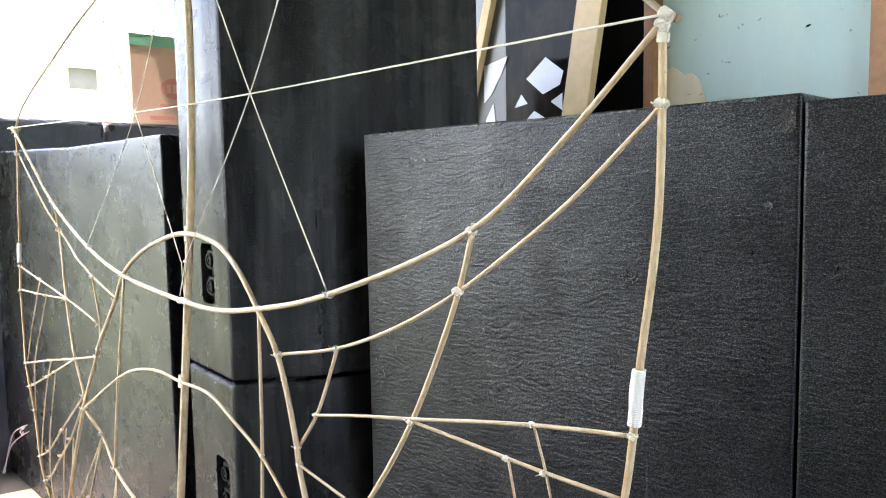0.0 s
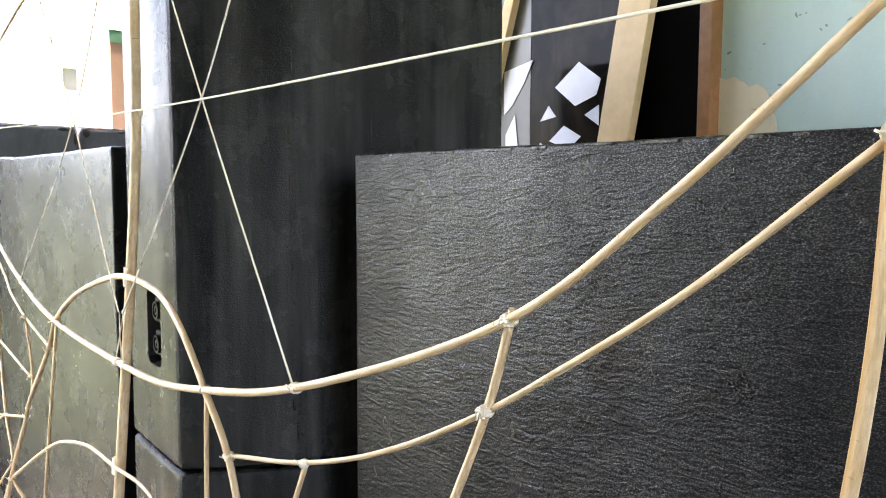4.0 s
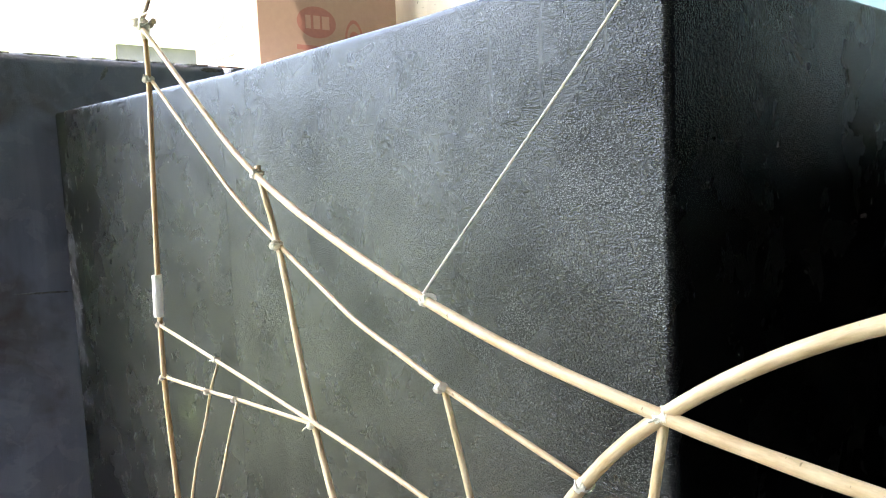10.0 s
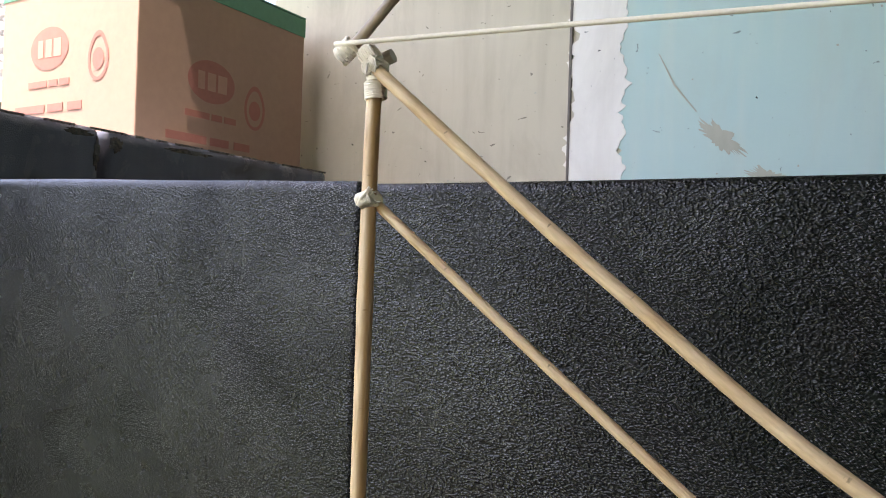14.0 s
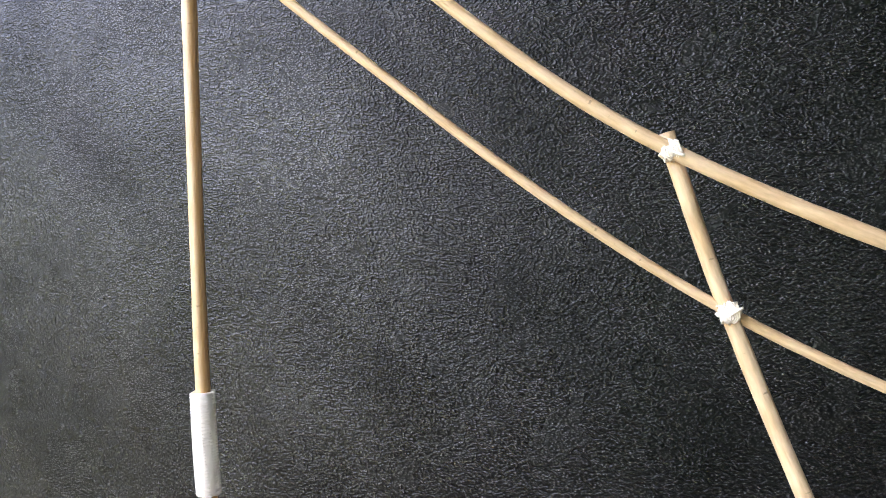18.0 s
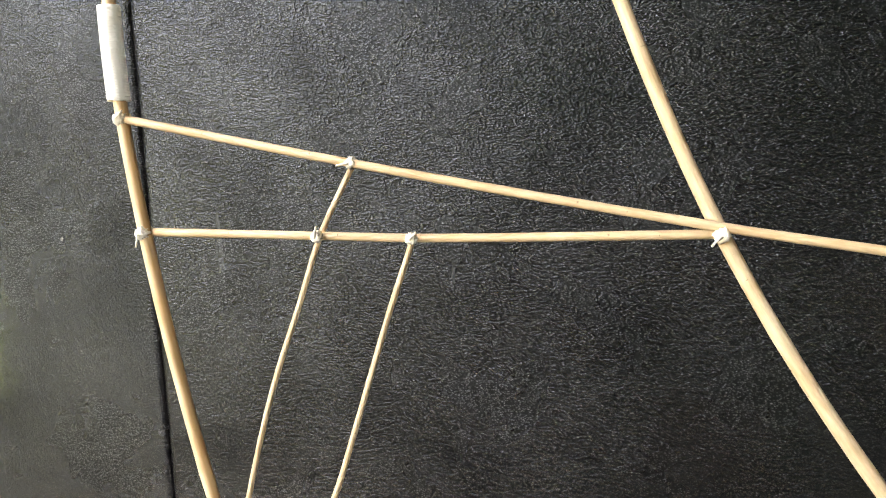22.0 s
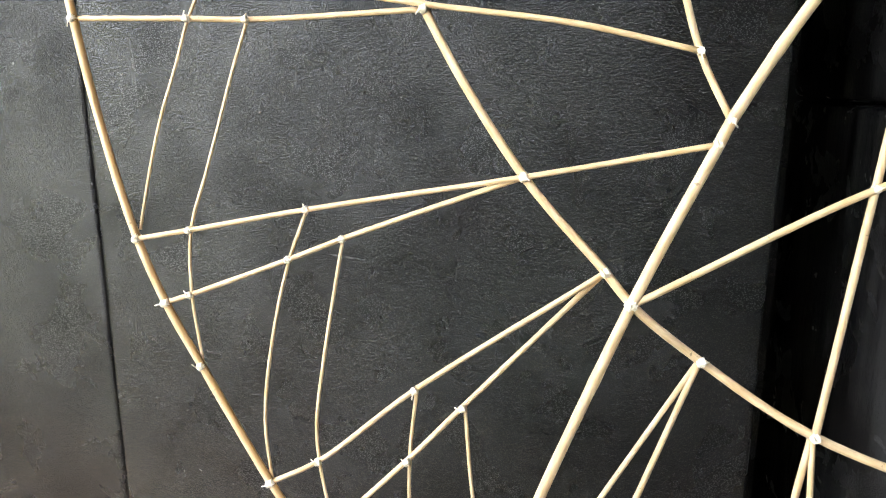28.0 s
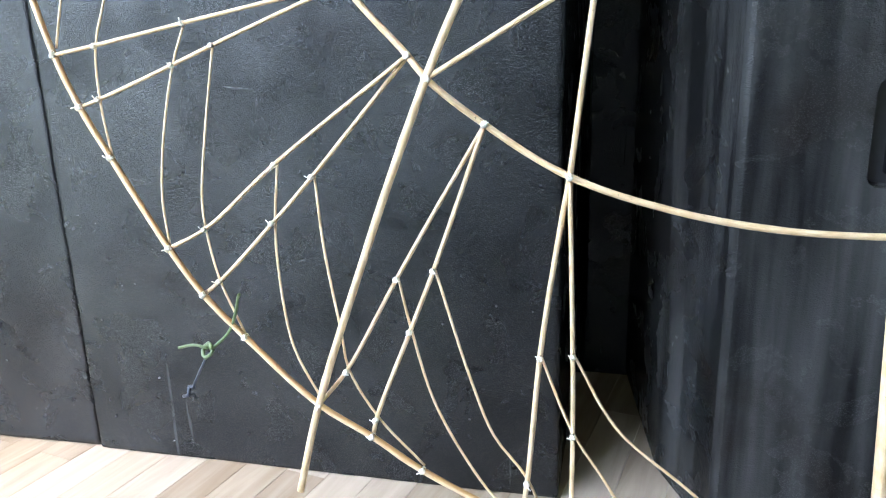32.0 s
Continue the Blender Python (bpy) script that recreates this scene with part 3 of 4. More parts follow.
# joints of one wing, as (distance from the spine, height over the main crossing)
J = {
    "tip": (0.890, 0.328), "tip2": (0.890, 0.266), "tape_top": (0.877, 0.044), "e3": (0.871, -0.013), "e4": (0.864, -0.071),
    "e5": (0.815, -0.243), "e6": (0.795, -0.300), "e6b": (0.763, -0.350), "e7": (0.703, -0.449), "e8": (0.665, -0.495),
    "e8b": (0.622, -0.537), "e9": (0.536, -0.604), "e10": (0.485, -0.638), "e10b": (0.431, -0.664),
    "a": (0.665, 0.152), "a2": (0.648, 0.088), "a3": (0.580, -0.066), "a4": (0.499, -0.183), "a5": (0.435, -0.252),
    "hub": (0.417, -0.271), "a6": (0.366, -0.313), "k2": (0.283, -0.363),
    "str": (0.430, 0.061), "cross": (0.239, 0.021), "b2": (0.423, -0.004), "b3": (0.386, -0.094), "arch2": (0.293, -0.037),
    "arch2b": (0.358, -0.140), "arch3": (0.366, -0.157), "k1": (0.262, -0.181),
    "c3": (0.752, -0.034), "c4": (0.767, -0.071), "c5": (0.768, -0.237), "d4": (0.722, -0.071), "d5": (0.673, -0.215),
    "d6": (0.642, -0.239), "i1": (0.771, -0.289), "i2": (0.687, -0.258),
}
K = {
    "j1": (0.660, -0.421), "j2": (0.583, -0.358), "j3": (0.653, -0.482), "j4": (0.586, -0.415), "j5": (0.544, -0.372),
    "l1": (0.510, -0.568), "l2": (0.457, -0.471), "l3": (0.477, -0.617), "l4": (0.444, -0.528), "l5": (0.419, -0.463),
    "n1": (0.310, -0.543), "n2": (0.279, -0.535), "n3": (0.275, -0.616), "n4": (0.320, -0.671),
}
J.update(K)


# the hand-made wings are not alike: how far each joint lies off the plan, in mm (out, up, back)
LEFT_UPPER = {"tip": (1.9, -4.3, 2.8), "tip2": (3.1, 0.3, 6.3), "a": (7.2, 3.4, 7.5), "a2": (0.2, 1.1, 13.3), "a3": (-0.2, 2.3, 8.5), "a4": (-0.4, -1.0, 3.1), "a5": (-0.3, 0.4, 2.3), "a6": (-5.2, -3.9, 12.6), "cross": (-2.2, 2.2, -3.2), "b2": (-12.7, 7.5, -0.3), "b3": (-5.8, 2.1, 6.5), "arch2": (-1.0, 4.2, 5.9), "arch2b": (-1.5, 1.5, -0.7), "arch3": (-2.5, 1.7, 0.3), "c3": (1.4, -0.4, 8.8), "c4": (4.0, -0.2, 8.2), "c5": (3.6, -2.1, 7.1), "d4": (1.6, -0.4, 13.2), "d5": (-0.8, -3.0, 10.7), "d6": (0.0, -1.2, 10.8)}
LEFT_EDGE = {"e3": (7.4, 0.3, 6.2), "e4": (2.4, -0.8, 4.9), "e5": (2.0, -5.1, 4.9), "e6": (-0.8, -1.7, 7.7), "e6b": (1.1, -5.3, 10.2), "e7": (-2.7, -1.5, 6.8), "e8": (-1.6, -4.8, 7.8), "e8b": (-2.5, -9.6, 12.5), "e9": (-1.3, -11.5, 9.1), "e10": (-9.0, -8.7, 9.9), "e10b": (-10.9, -15.5, 9.4), "hub": (-1.8, -2.2, -2.5), "str": (-3.1, 2.0, -0.1), "i1": (2.2, -5.2, 9.1), "i2": (-0.2, -1.3, 9.5)}
LEFT_LOWER = {"k2": (-5.9, -2.4, 11.4), "k1": (-3.0, -1.1, 2.2), "j1": (0.1, -8.7, 10.4), "j2": (-4.0, -1.7, 10.9), "j3": (-7.1, -3.6, 10.6), "j4": (-2.8, -5.5, 10.0), "j5": (-4.6, 0.4, 13.2), "l1": (-6.1, -8.2, 8.5), "l2": (-8.6, -1.8, 7.6), "l3": (-5.0, -11.2, 9.3), "l4": (-9.0, -0.8, 10.4), "l5": (-8.3, -0.6, 12.0), "n1": (-10.0, -3.5, 10.1), "n2": (-11.5, -7.6, 9.6), "n3": (-10.5, -9.6, 8.1), "n4": (-10.8, -11.3, 9.1)}
RIGHT_WING = {"tip": (2.7, -0.9, 1.2), "tip2": (1.3, 0.3, 2.1), "tape_top": (0.1, 3.1, 0.2), "e3": (3.0, 3.0, 0.1), "a": (1.1, 0.2, 3.1), "a2": (2.9, -0.6, 1.1), "a3": (6.9, -1.6, -0.2), "str": (9.1, 0.9, -15.2), "cross": (11.2, -2.4, -2.9), "b2": (16.1, -4.5, -2.0), "b3": (13.8, -9.0, -0.8), "arch2": (12.0, -2.4, -0.8), "arch2b": (5.4, -15.1, -1.4), "arch3": (3.6, -19.6, -1.8), "k1": (12.6, -8.5, -0.7), "c3": (9.8, 5.9, 0.1), "c4": (13.1, 1.1, -0.3), "d4": (9.7, 1.5, -0.1)}
SPINE_BACK = [(0.70, 9.0), (0.116, 9.0), (0.066, 9.0), (0.0, 9.0), (-0.137, 9.0), (-0.41, 9.0), (-0.77, 9.0)]
OFF_PLAN = {-1: [], 1: []}
for s, table in ((-1, LEFT_UPPER), (-1, LEFT_EDGE), (-1, LEFT_LOWER), (1, RIGHT_WING)):
    OFF_PLAN[s] += [(*J[n], *off) for n, off in table.items()]
for s in (-1, 1):
    OFF_PLAN[s] += [(0.0, z, 0.0, 0.0, back) for z, back in SPINE_BACK]


def warp(x, z):
    """How far a place of the plan is moved by the joints round it, in metres."""
    s = -1 if x < 0 else 1
    near = sorted(((abs(x) - q[0]) ** 2 + (z - q[1]) ** 2, q) for q in OFF_PLAN[s])[:4]
    weights = [(1.0 / (d + 1e-7) ** 1.5, q) for d, q in near]
    total = sum(w for w, _ in weights)
    dx, dz, dy = (sum(w * q[k] for w, q in weights) / total * 0.001 for k in (2, 3, 4))
    return s * dx, dy, dz


def kp(x, z, front=0.0):
    dx, dy, dz = warp(x, z)
    return Vector((x + dx, kite_y(x, z) + dy - front, z + dz))


kite = thing("kite_frame", "unfinished bamboo kite frame lashed with white cord, leaning on speaker cabinets", "kite", at=(0, 0, 0.805))
kite.rotation_euler.y = math.atan(ROLL)
def wing_points(names, s):
    out = []
    for n in names:
        x, z = J[n] if isinstance(n, str) else n
        out.append((s * x, z))
    return out


def stick(name, pts, r, front=0.0, sides=8, flat=0.85, nodes=0.0, mat=None, label="", rough=0.05, taper=1.0, step=0.012, belly=0.0):
    bm = bmesh.new()
    line = spline([kp(x, z, front - 0.0075) for x, z in pts], step)
    tube(bm, line, r, sides, flat, rough, nodes, taper, belly)
    return part(name, bm, mat or BAMBOO, kite, label)


stick("spine", [(0.026, -0.795), (0.0085, -0.2), (0.003, 0.0), (0.0025, 0.116), (0.001, 0.3), (0.0, 0.70)], 0.0067, 0.004, 14, 1.0, 0.0, label="thick round bamboo spine", rough=0.008)
main = wing_points(["tip", (0.783, 0.236), "a", "str", "cross"], -1) + [(0, 0), (0.12, 0.001)] + wing_points(["cross", "str", "a", (0.783, 0.236), "tip"], 1)
stick("main_spar", main, 0.0030, 0.011, 9, 0.9, 0.23, belly=0.45)
arch = wing_points([(0.565, -0.707), "e9", "hub", "arch3", "arch2b", "arch2", "cross", (0.172, 0.066), (0.094, 0.098)], -1) + [(0, 0.114)]
arch += wing_points([(0.105, 0.103), (0.172, 0.076), "cross", "arch2", "arch2b", "arch3", "hub", "e9", (0.565, -0.707)], 1)
stick("head_arch", arch, 0.0042, 0.010, 8, 0.9, 0.27)
low = wing_points(["hub", "k1", (0.19, -0.152), (0.1, -0.136)], -1) + [(0, -0.137)] + wing_points([(0.1, -0.136), (0.19, -0.152), "k1", "hub"], 1)
stick("lower_arch", low, 0.0028, 0.010, 7, 0.85)
sweep = wing_points(["a", "a2", "a3", "a4", "a5", "hub", "a6", "k2", (0.184, -0.392), (0.086, -0.408)], -1) + [(0, -0.411)]
sweep += wing_points([(0.086, -0.408), (0.184, -0.392), "k2", "a6", "hub", "a5", "a4", "a3", "a2", "a"], 1)
stick("wing_hoop", sweep, 0.0034, 0.007, 8, 0.85, 0.19)
edge = wing_points(["tip", "tip2", (0.886, 0.17), "tape_top", "e3", "e4", (0.843, -0.157), "e5", "e6", "e6b", "e7", "e8", "e8b", "e9", "e10", "e10b", (0.30, -0.722), (0.15, -0.762)], -1) + [(0, -0.772)]
edge += wing_points([(0.15, -0.762), (0.30, -0.722), "e10b", "e10", "e9", "e8b", "e8", "e7", "e6b", "e6", "e5", (0.843, -0.157), "e4", "e3", "tape_top", (0.886, 0.17), "tip2", "tip"], 1)
stick("outer_hoop", edge, 0.0037, 0.0085, 10, 0.8, 0.21, BAMBOO_SKIN, "split bamboo hoop with brown skin on its inner side")
bow = wing_points([(0.908, 0.338), (0.866, 0.379), (0.80, 0.416), (0.68, 0.468), (0.463, 0.548), (0.279, 0.594)], -1) + [(0, 0.615)] + wing_points([(0.279, 0.594), (0.463, 0.548), (0.68, 0.468), (0.82, 0.392), (0.893, 0.333)], 1)
stick("top_bow", bow, 0.0027, 0.002, 8, 0.9, 0.2, BAMBOO_DARK, "weathered brown bamboo bow")
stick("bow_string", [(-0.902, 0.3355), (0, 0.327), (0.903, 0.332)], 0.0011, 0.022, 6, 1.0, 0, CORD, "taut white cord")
for s in (-1, 1):
    W = lambda *n: wing_points(n, s)
    stick("second_spar", W("tip2", (0.795, 0.192 if s < 0 else 0.187), (0.71, 0.128), "a2", *(((0.579, 0.056), (0.522, 0.032), (0.47, 0.014)) if s < 0 else ((0.546, 0.036),)), "b2", "arch2"), 0.0024, 0.006, 7, 0.85)
    stick("strut", W("b2", "b3", "arch2b"), 0.0027, 0.006, 7)
    stick("strut", W("cross", "k1", "k2"), 0.0030, 0.008, 7)
    stick("cross_slat", W("e3", "c3", (0.580, -0.0625), (0.474, -0.077), "b3"), 0.0022, 0.010, 6)
    stick("cross_slat", W("e4", "c4", "d4", "a3"), 0.0022, 0.007, 6)
    stick("cross_slat", W("e5", "c5", "d5", "a4", "arch3"), 0.0022, 0.010, 6)
    stick("cross_slat", W("e6", "i1", "i2", "d6", "a4"), 0.0022, 0.008, 6)
    stick("cross_slat", W("e7", "j1", "j2", "a5"), 0.0023, 0.008, 6)
    stick("cross_slat", W("e8", "j3", "j4", "j5", "a5"), 0.0023, 0.004, 6)
    stick("cross_slat", W("e9", "l1", "l2", "a6"), 0.0023, 0.002, 6)
    stick("cross_slat", W("e10", "l3", "l4", "l5", "a6"), 0.0025, 0.003, 6)
    stick("cross_slat", W("k2", (0.294, -0.429), "n1", "n4", (0.325, -0.715)), 0.0028, 0.001, 6)
    stick("cross_slat", W("k2", "n2", "n3", (0.273, -0.735)), 0.0024, 0.002, 6)
    for pts in (
        ("c3", "c4", (0.779, -0.106), (0.793, -0.148), (0.805, -0.192), (0.814, -0.236)),
        ("d4", (0.733, -0.109), (0.745, -0.152), (0.756, -0.193), "c5", "i1", "e6b"),
        ("d5", "i2", (0.701, -0.325), (0.709, -0.393), "e7"),
        ("d6", (0.657, -0.330), (0.663, -0.390), "j1", "j3", "e8b"),
        ("j2", "j4", (0.585, -0.464), (0.570, -0.548), "e9"),
        ("j5", (0.534, -0.444), (0.517, -0.532), "l1", "l3", "e10b"),
        ("l2", "l4", (0.415, -0.602), (0.362, -0.687), (0.34, -0.708)),
        ("l5", (0.379, -0.576), (0.356, -0.627), "n4", (0.298, -0.722)),
        ("n1", "n3", (0.236, -0.673), (0.19, -0.75)),
        ("n2", (0.231, -0.609), (0.160, -0.665), (0.08, -0.73)),
    ):
        stick("thin_rib", W(*pts), 0.0016, 0.0055 if pts[0][0] in "cd" else -0.001, 6)
    knot = -0.207 if s < 0 else 0.215
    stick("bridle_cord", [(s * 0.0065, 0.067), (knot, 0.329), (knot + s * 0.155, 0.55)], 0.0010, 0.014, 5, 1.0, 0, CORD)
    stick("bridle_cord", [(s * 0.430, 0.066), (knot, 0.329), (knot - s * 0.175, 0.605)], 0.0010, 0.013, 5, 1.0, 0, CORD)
    # cord-wound splice on the outer hoop
    bm = bmesh.new()
    pts = [kp(s * (0.877 - 0.005 * k / 300), 0.044 - 0.048 * k / 300, 0.002) for k in range(301)]
    coil = [q + Vector((math.cos(k * 0.7) * 0.0053, math.sin(k * 0.7) * 0.0050, 0.0004 * noise.noise(q * 300))) for k, q in enumerate(pts)]
    tube(bm, coil, 0.0009, 5)
    tube(bm, spline([tuple(pts[0]), tuple(pts[-1])], 0.004), 0.0056, 10)
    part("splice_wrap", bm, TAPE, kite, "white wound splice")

big = ("tip", "tip2", "a", "a2", "cross", "arch2", "str", "hub")
seed = 0
for s in (-1, 1):
    for n, (x, z) in J.items():
        if n == "tape_top":
            continue
        seed += 1
        c = kp(s * x, z, 0.0015)
        large = n in big
        r1 = 0.0038 if large else (0.0036 if n[0] in "ae" or n in ("k2", "b2", "arch2b", "arch3") else 0.0024)
        r2 = 0.0030 if large else 0.0020
        rnd = random.Random(seed)
        d1 = (s * rnd.uniform(0.3, 0.8), 0, rnd.uniform(-1, -0.5))
        d2 = (s * 1.0, 0, rnd.uniform(-0.1, 0.6))
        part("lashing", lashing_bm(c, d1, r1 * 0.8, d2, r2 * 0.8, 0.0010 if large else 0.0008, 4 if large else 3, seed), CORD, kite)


def band_bm(centre, axis, r, cord, turns, sd):
    """Coils of cord round one stick."""
    rnd = random.Random(sd)
    bm = bmesh.new()
    axis = Vector(axis).normalized()
    side = axis.cross(Vector((0, -1, 0))).normalized()
    back = side.cross(axis)
    pts = []
    for k in range(turns * 12 + 1):
        a = 2 * math.pi * k / 12
        q = r + cord * 0.5 + rnd.uniform(0, 0.25) * cord
        pts.append(centre + axis * ((k / (turns * 12) - 0.5) * turns * cord * 1.55 + rnd.uniform(-0.25, 0.25) * cord) + side * math.cos(a) * q + back * math.sin(a) * q)
    return tube(bm, pts, cord, 6)


for x, dz in ((0, 0.122), (0, 0.106), (0, 0.067), (0, -0.131), (0, -0.143), (0, 0.328)):
    seed += 1
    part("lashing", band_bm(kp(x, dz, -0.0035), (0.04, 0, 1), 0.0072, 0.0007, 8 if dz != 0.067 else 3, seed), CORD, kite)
for s in (-1, 1):
    seed += 1
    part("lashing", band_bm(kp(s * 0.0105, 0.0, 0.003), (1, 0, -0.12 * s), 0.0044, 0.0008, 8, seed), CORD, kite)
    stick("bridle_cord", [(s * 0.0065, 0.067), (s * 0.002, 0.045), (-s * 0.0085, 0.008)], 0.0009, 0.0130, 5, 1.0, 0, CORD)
    seed += 1
    part("lashing", lashing_bm(kp(-0.207 if s < 0 else 0.215, 0.329, 0.006), (0.3, 0, 1), 0.0008, (1, 0, 0.2), 0.0008, 0.0008, 2, seed), CORD, kite)
    x, z = J["tip"]
    for q, dx, dzz in ((0, 0.008, 0.006), (1, 0.0, -0.010), (2, -0.001, -0.002)):
        seed += 1
        part("lashing", band_bm(kp(s * (x + dx * 0.5), z + dzz, 0.0), (s * (1 if q == 0 else 0.1), 0, -0.75 if q == 0 else 1), 0.0042, 0.0006, 8, seed), CORD, kite)
    # stub ends past the tip knot
    seed += 1
    out = 0.014 if s < 0 else 0.004
    part("lashing", band_bm(kp(s * (x + out), z + 0.0075, 0.003), (s, 0, -0.8), 0.0034, 0.0008, 7, seed), CORD, kite)
    stick("stub", [(s * (x - 0.002), z + 0.008), (s * (x + 0.0085), z + 0.004)], 0.0034, -0.002, 8, 1.0, 0, BAMBOO_DARK)
for s in (-1, 1):
    x, z = J["a"]
    stick("stub", [(s * x, z), (s * (x + 0.002), z + 0.0075)], 0.0034, 0.007, 8)

# ---- carton ----
carton = thing("carton", "brown cardboard carton with green edges and red print, on a cabinet", "box", at=(-1.83, 0.675, 1.246))
carton.rotation_euler.z = radians(-3.0)
part("body", box_bm(-0.43, 0, 0, 0, 0.455, 0.36, 0.003), CARD, carton)
part("green_band", box_bm(-0.4315, -0.0015, 0.318, 0.0, 0.0, 0.3585), GREEN, carton, "green printed border")
part("green_band", box_bm(0.0, -0.0015, 0.318, 0.0015, 0.4565, 0.3585), GREEN, carton, "green printed border")
part("lid", box_bm(-0.432, -0.002, 0.36, 0.002, 0.457, 0.364, 0.001), GREEN, carton, "green printed lid flap")


def ellipse_bm(cx, cz, rx, rz, face, ring=0.0, proud=0.0012):
    """A printed oval (or ring) on the carton; face 'x' or 'y'."""
    bm = bmesh.new()
    n = 32
    put = (lambda u, v: Vector((u, -proud, v))) if face == "y" else (lambda u, v: Vector((proud, u, v)))
    rim = [bm.verts.new(put(cx + rx * math.cos(a), cz + rz * math.sin(a))) for a in (2 * math.pi * k / n for k in range(n))]
    if ring:
        inner = [bm.verts.new(put(cx + (rx - ring) * math.cos(a), cz + (rz - ring) * math.sin(a))) for a in (2 * math.pi * k / n for k in range(n))]
        for k in range(n):
            bm.faces.new((rim[k], rim[(k + 1) % n], inner[(k + 1) % n], inner[k]))
    else:
        bm.faces.new(rim)
    return bm


def bar_bm(bars, face, proud=0.0016):
    bm = bmesh.new()
    for u0, v0, u1, v1 in bars:
        if face == "y":
            box_bm(u0, -proud, v0, u1, -proud + 0.0008, v1, bm=bm)
        else:
            box_bm(proud - 0.0008, u0, v0, proud, u1, v1, bm=bm)
    return bm


def emblem_bm(cu, cz, rx, rz, face, ring):
    """A drop-shaped printed ring, pointed at the top."""
    bm = ellipse_bm(cu, cz, rx, rz, face, ring)
    for v in bm.verts:
        up = (v.co.z - cz) / rz
        if up > 0.4:
            v.co.z += 0.5 * rz * (up - 0.4) ** 2
    return bm


for face, cu, cz, ce in (("y", -0.265, 0.205, -0.110), ("x", 0.178, 0.152, 0.300)):
    part("printed_oval", ellipse_bm(cu, cz, 0.062, 0.043, face), RED, carton, "red printed oval")
    for k, w in ((-0.036, 0.017), (-0.011, 0.021), (0.016, 0.024)):
        part("print_bar", bar_bm([(cu + k, cz - 0.018, cu + k + w, cz + 0.018)], face, 0.002), PALE_INK, carton, "pale letter bar")
    for k, w in ((-0.066, 0.062), (0.002, 0.028), (0.036, 0.032)):
        part("print_bar", bar_bm([(cu + k, cz - 0.077, cu + k + w, cz - 0.064)], face), RED, carton, "faded red line of print")
    part("printed_ring", emblem_bm(ce, cz - 0.034, 0.031, 0.044, face, 0.007), RED, carton, "red printed drop-shaped emblem")
    part("printed_oval", ellipse_bm(ce, cz - 0.036, 0.017, 0.021, face), RED, carton)
    for k, w in ((-0.11, 0.10), (0.0, 0.05), (0.065, 0.045)):
        part("print_bar", bar_bm([(cu + k, cz - 0.128, cu + k + w, cz - 0.112)], face), RED, carton, "faded red line of print")

# ---- back wall details ----
part("wall_seam", box_bm(-1.165, -0.006, 0.0, -1.160, 0.001, 2.55), SEAM, wall, "narrow dark joint strip")


def flat_patch(name, pts, mat, y, thick=0.0012, m=None, parent=None, label=""):
    bm = bmesh.new()
    f = bm.faces.new([bm.verts.new((x, y, z)) for x, z in pts])
    ext = bmesh.ops.extrude_face_region(bm, geom=[f])
    for v in [e for e in ext["geom"] if isinstance(e, bmesh.types.BMVert)]:
        v.co.y += thick
    bmesh.ops.recalc_face_normals(bm, faces=bm.faces[:])
    return part(name, bm, mat, parent, label)


def ragged(cx, cz, rx, rz, n, sd, tilt=0.0, jag=0.12):
    rnd = random.Random(sd)
    out = []
    for k in range(n):
        a = 2 * math.pi * k / n
        r = 1 + 0.32 * noise.noise(Vector((math.cos(a) * 1.7, math.sin(a) * 1.7, sd))) + rnd.uniform(-jag, jag)
        u, v = rx * math.cos(a) * r, rz * math.sin(a) * r
        out.append((cx + u * math.cos(tilt) - v * math.sin(tilt), cz + u * math.sin(tilt) + v * math.cos(tilt)))
    return out


FLAKE = wall_paint("bare_cement_under_paint", (0.47, 0.46, 0.36), (0.33, 0.32, 0.24))
flat_patch("flaked_paint", ragged(-0.875, 1.283, 0.042, 0.014, 70, 2.0, -0.72, 0.3), FLAKE, -0.0042, 0.0012, parent=wall, label="spot where paint has flaked off")
flat_patch("flaked_paint", ragged(-0.800, 1.212, 0.032, 0.012, 60, 5.0, -0.35, 0.35), FLAKE, -0.0042, 0.0012, parent=wall)
flat_patch("flaked_paint", [(-0.99, 1.445), (-0.987, 1.442), (-0.958, 1.385), (-0.918, 1.333), (-0.920, 1.332), (-0.960, 1.382)], FLAKE, -0.0042, 0.0012, parent=wall)
PRIMER = wall_paint("bare_cream_primer", (0.80, 0.71, 0.53), (0.70, 0.61, 0.44))
spot = [(0.337, 0.9), (0.487, 0.9), (0.490, 1.09), (0.480, 1.112), (0.462, 1.120), (0.450, 1.135), (0.446, 1.165), (0.437, 1.195), (0.426, 1.213), (0.412, 1.222), (0.396, 1.219), (0.384, 1.229), (0.366, 1.240), (0.350, 1.236), (0.337, 1.242)]
flat_patch("primer_spot", spot, PRIMER, -0.004, 0.004, parent=wall_b, label="bare cream plaster patch")
for z, u in ((1.42, 0.80), (1.28, 0.66), (1.36, 1.02), (1.22, 0.94)):
    flat_patch("paint_pit", ragged(u, z, 0.005, 0.002, 9, u * 7, 0.4), SHADE_PIT_BLACK, -0.0015, 0.0015, parent=wall_b)
rnd = random.Random(11)
for k in range(46):
    u, z = rnd.uniform(-1.85, -0.2), rnd.uniform(1.1, 1.75)
    flat_patch("paint_pit", ragged(u, z, rnd.uniform(0.0008, 0.003), rnd.uniform(0.0007, 0.0018), 9, k + 0.5, rnd.uniform(-1, 1)), FLAKE if k % 3 else SHADE_PIT_BLACK, -0.0052, 0.001, parent=wall)

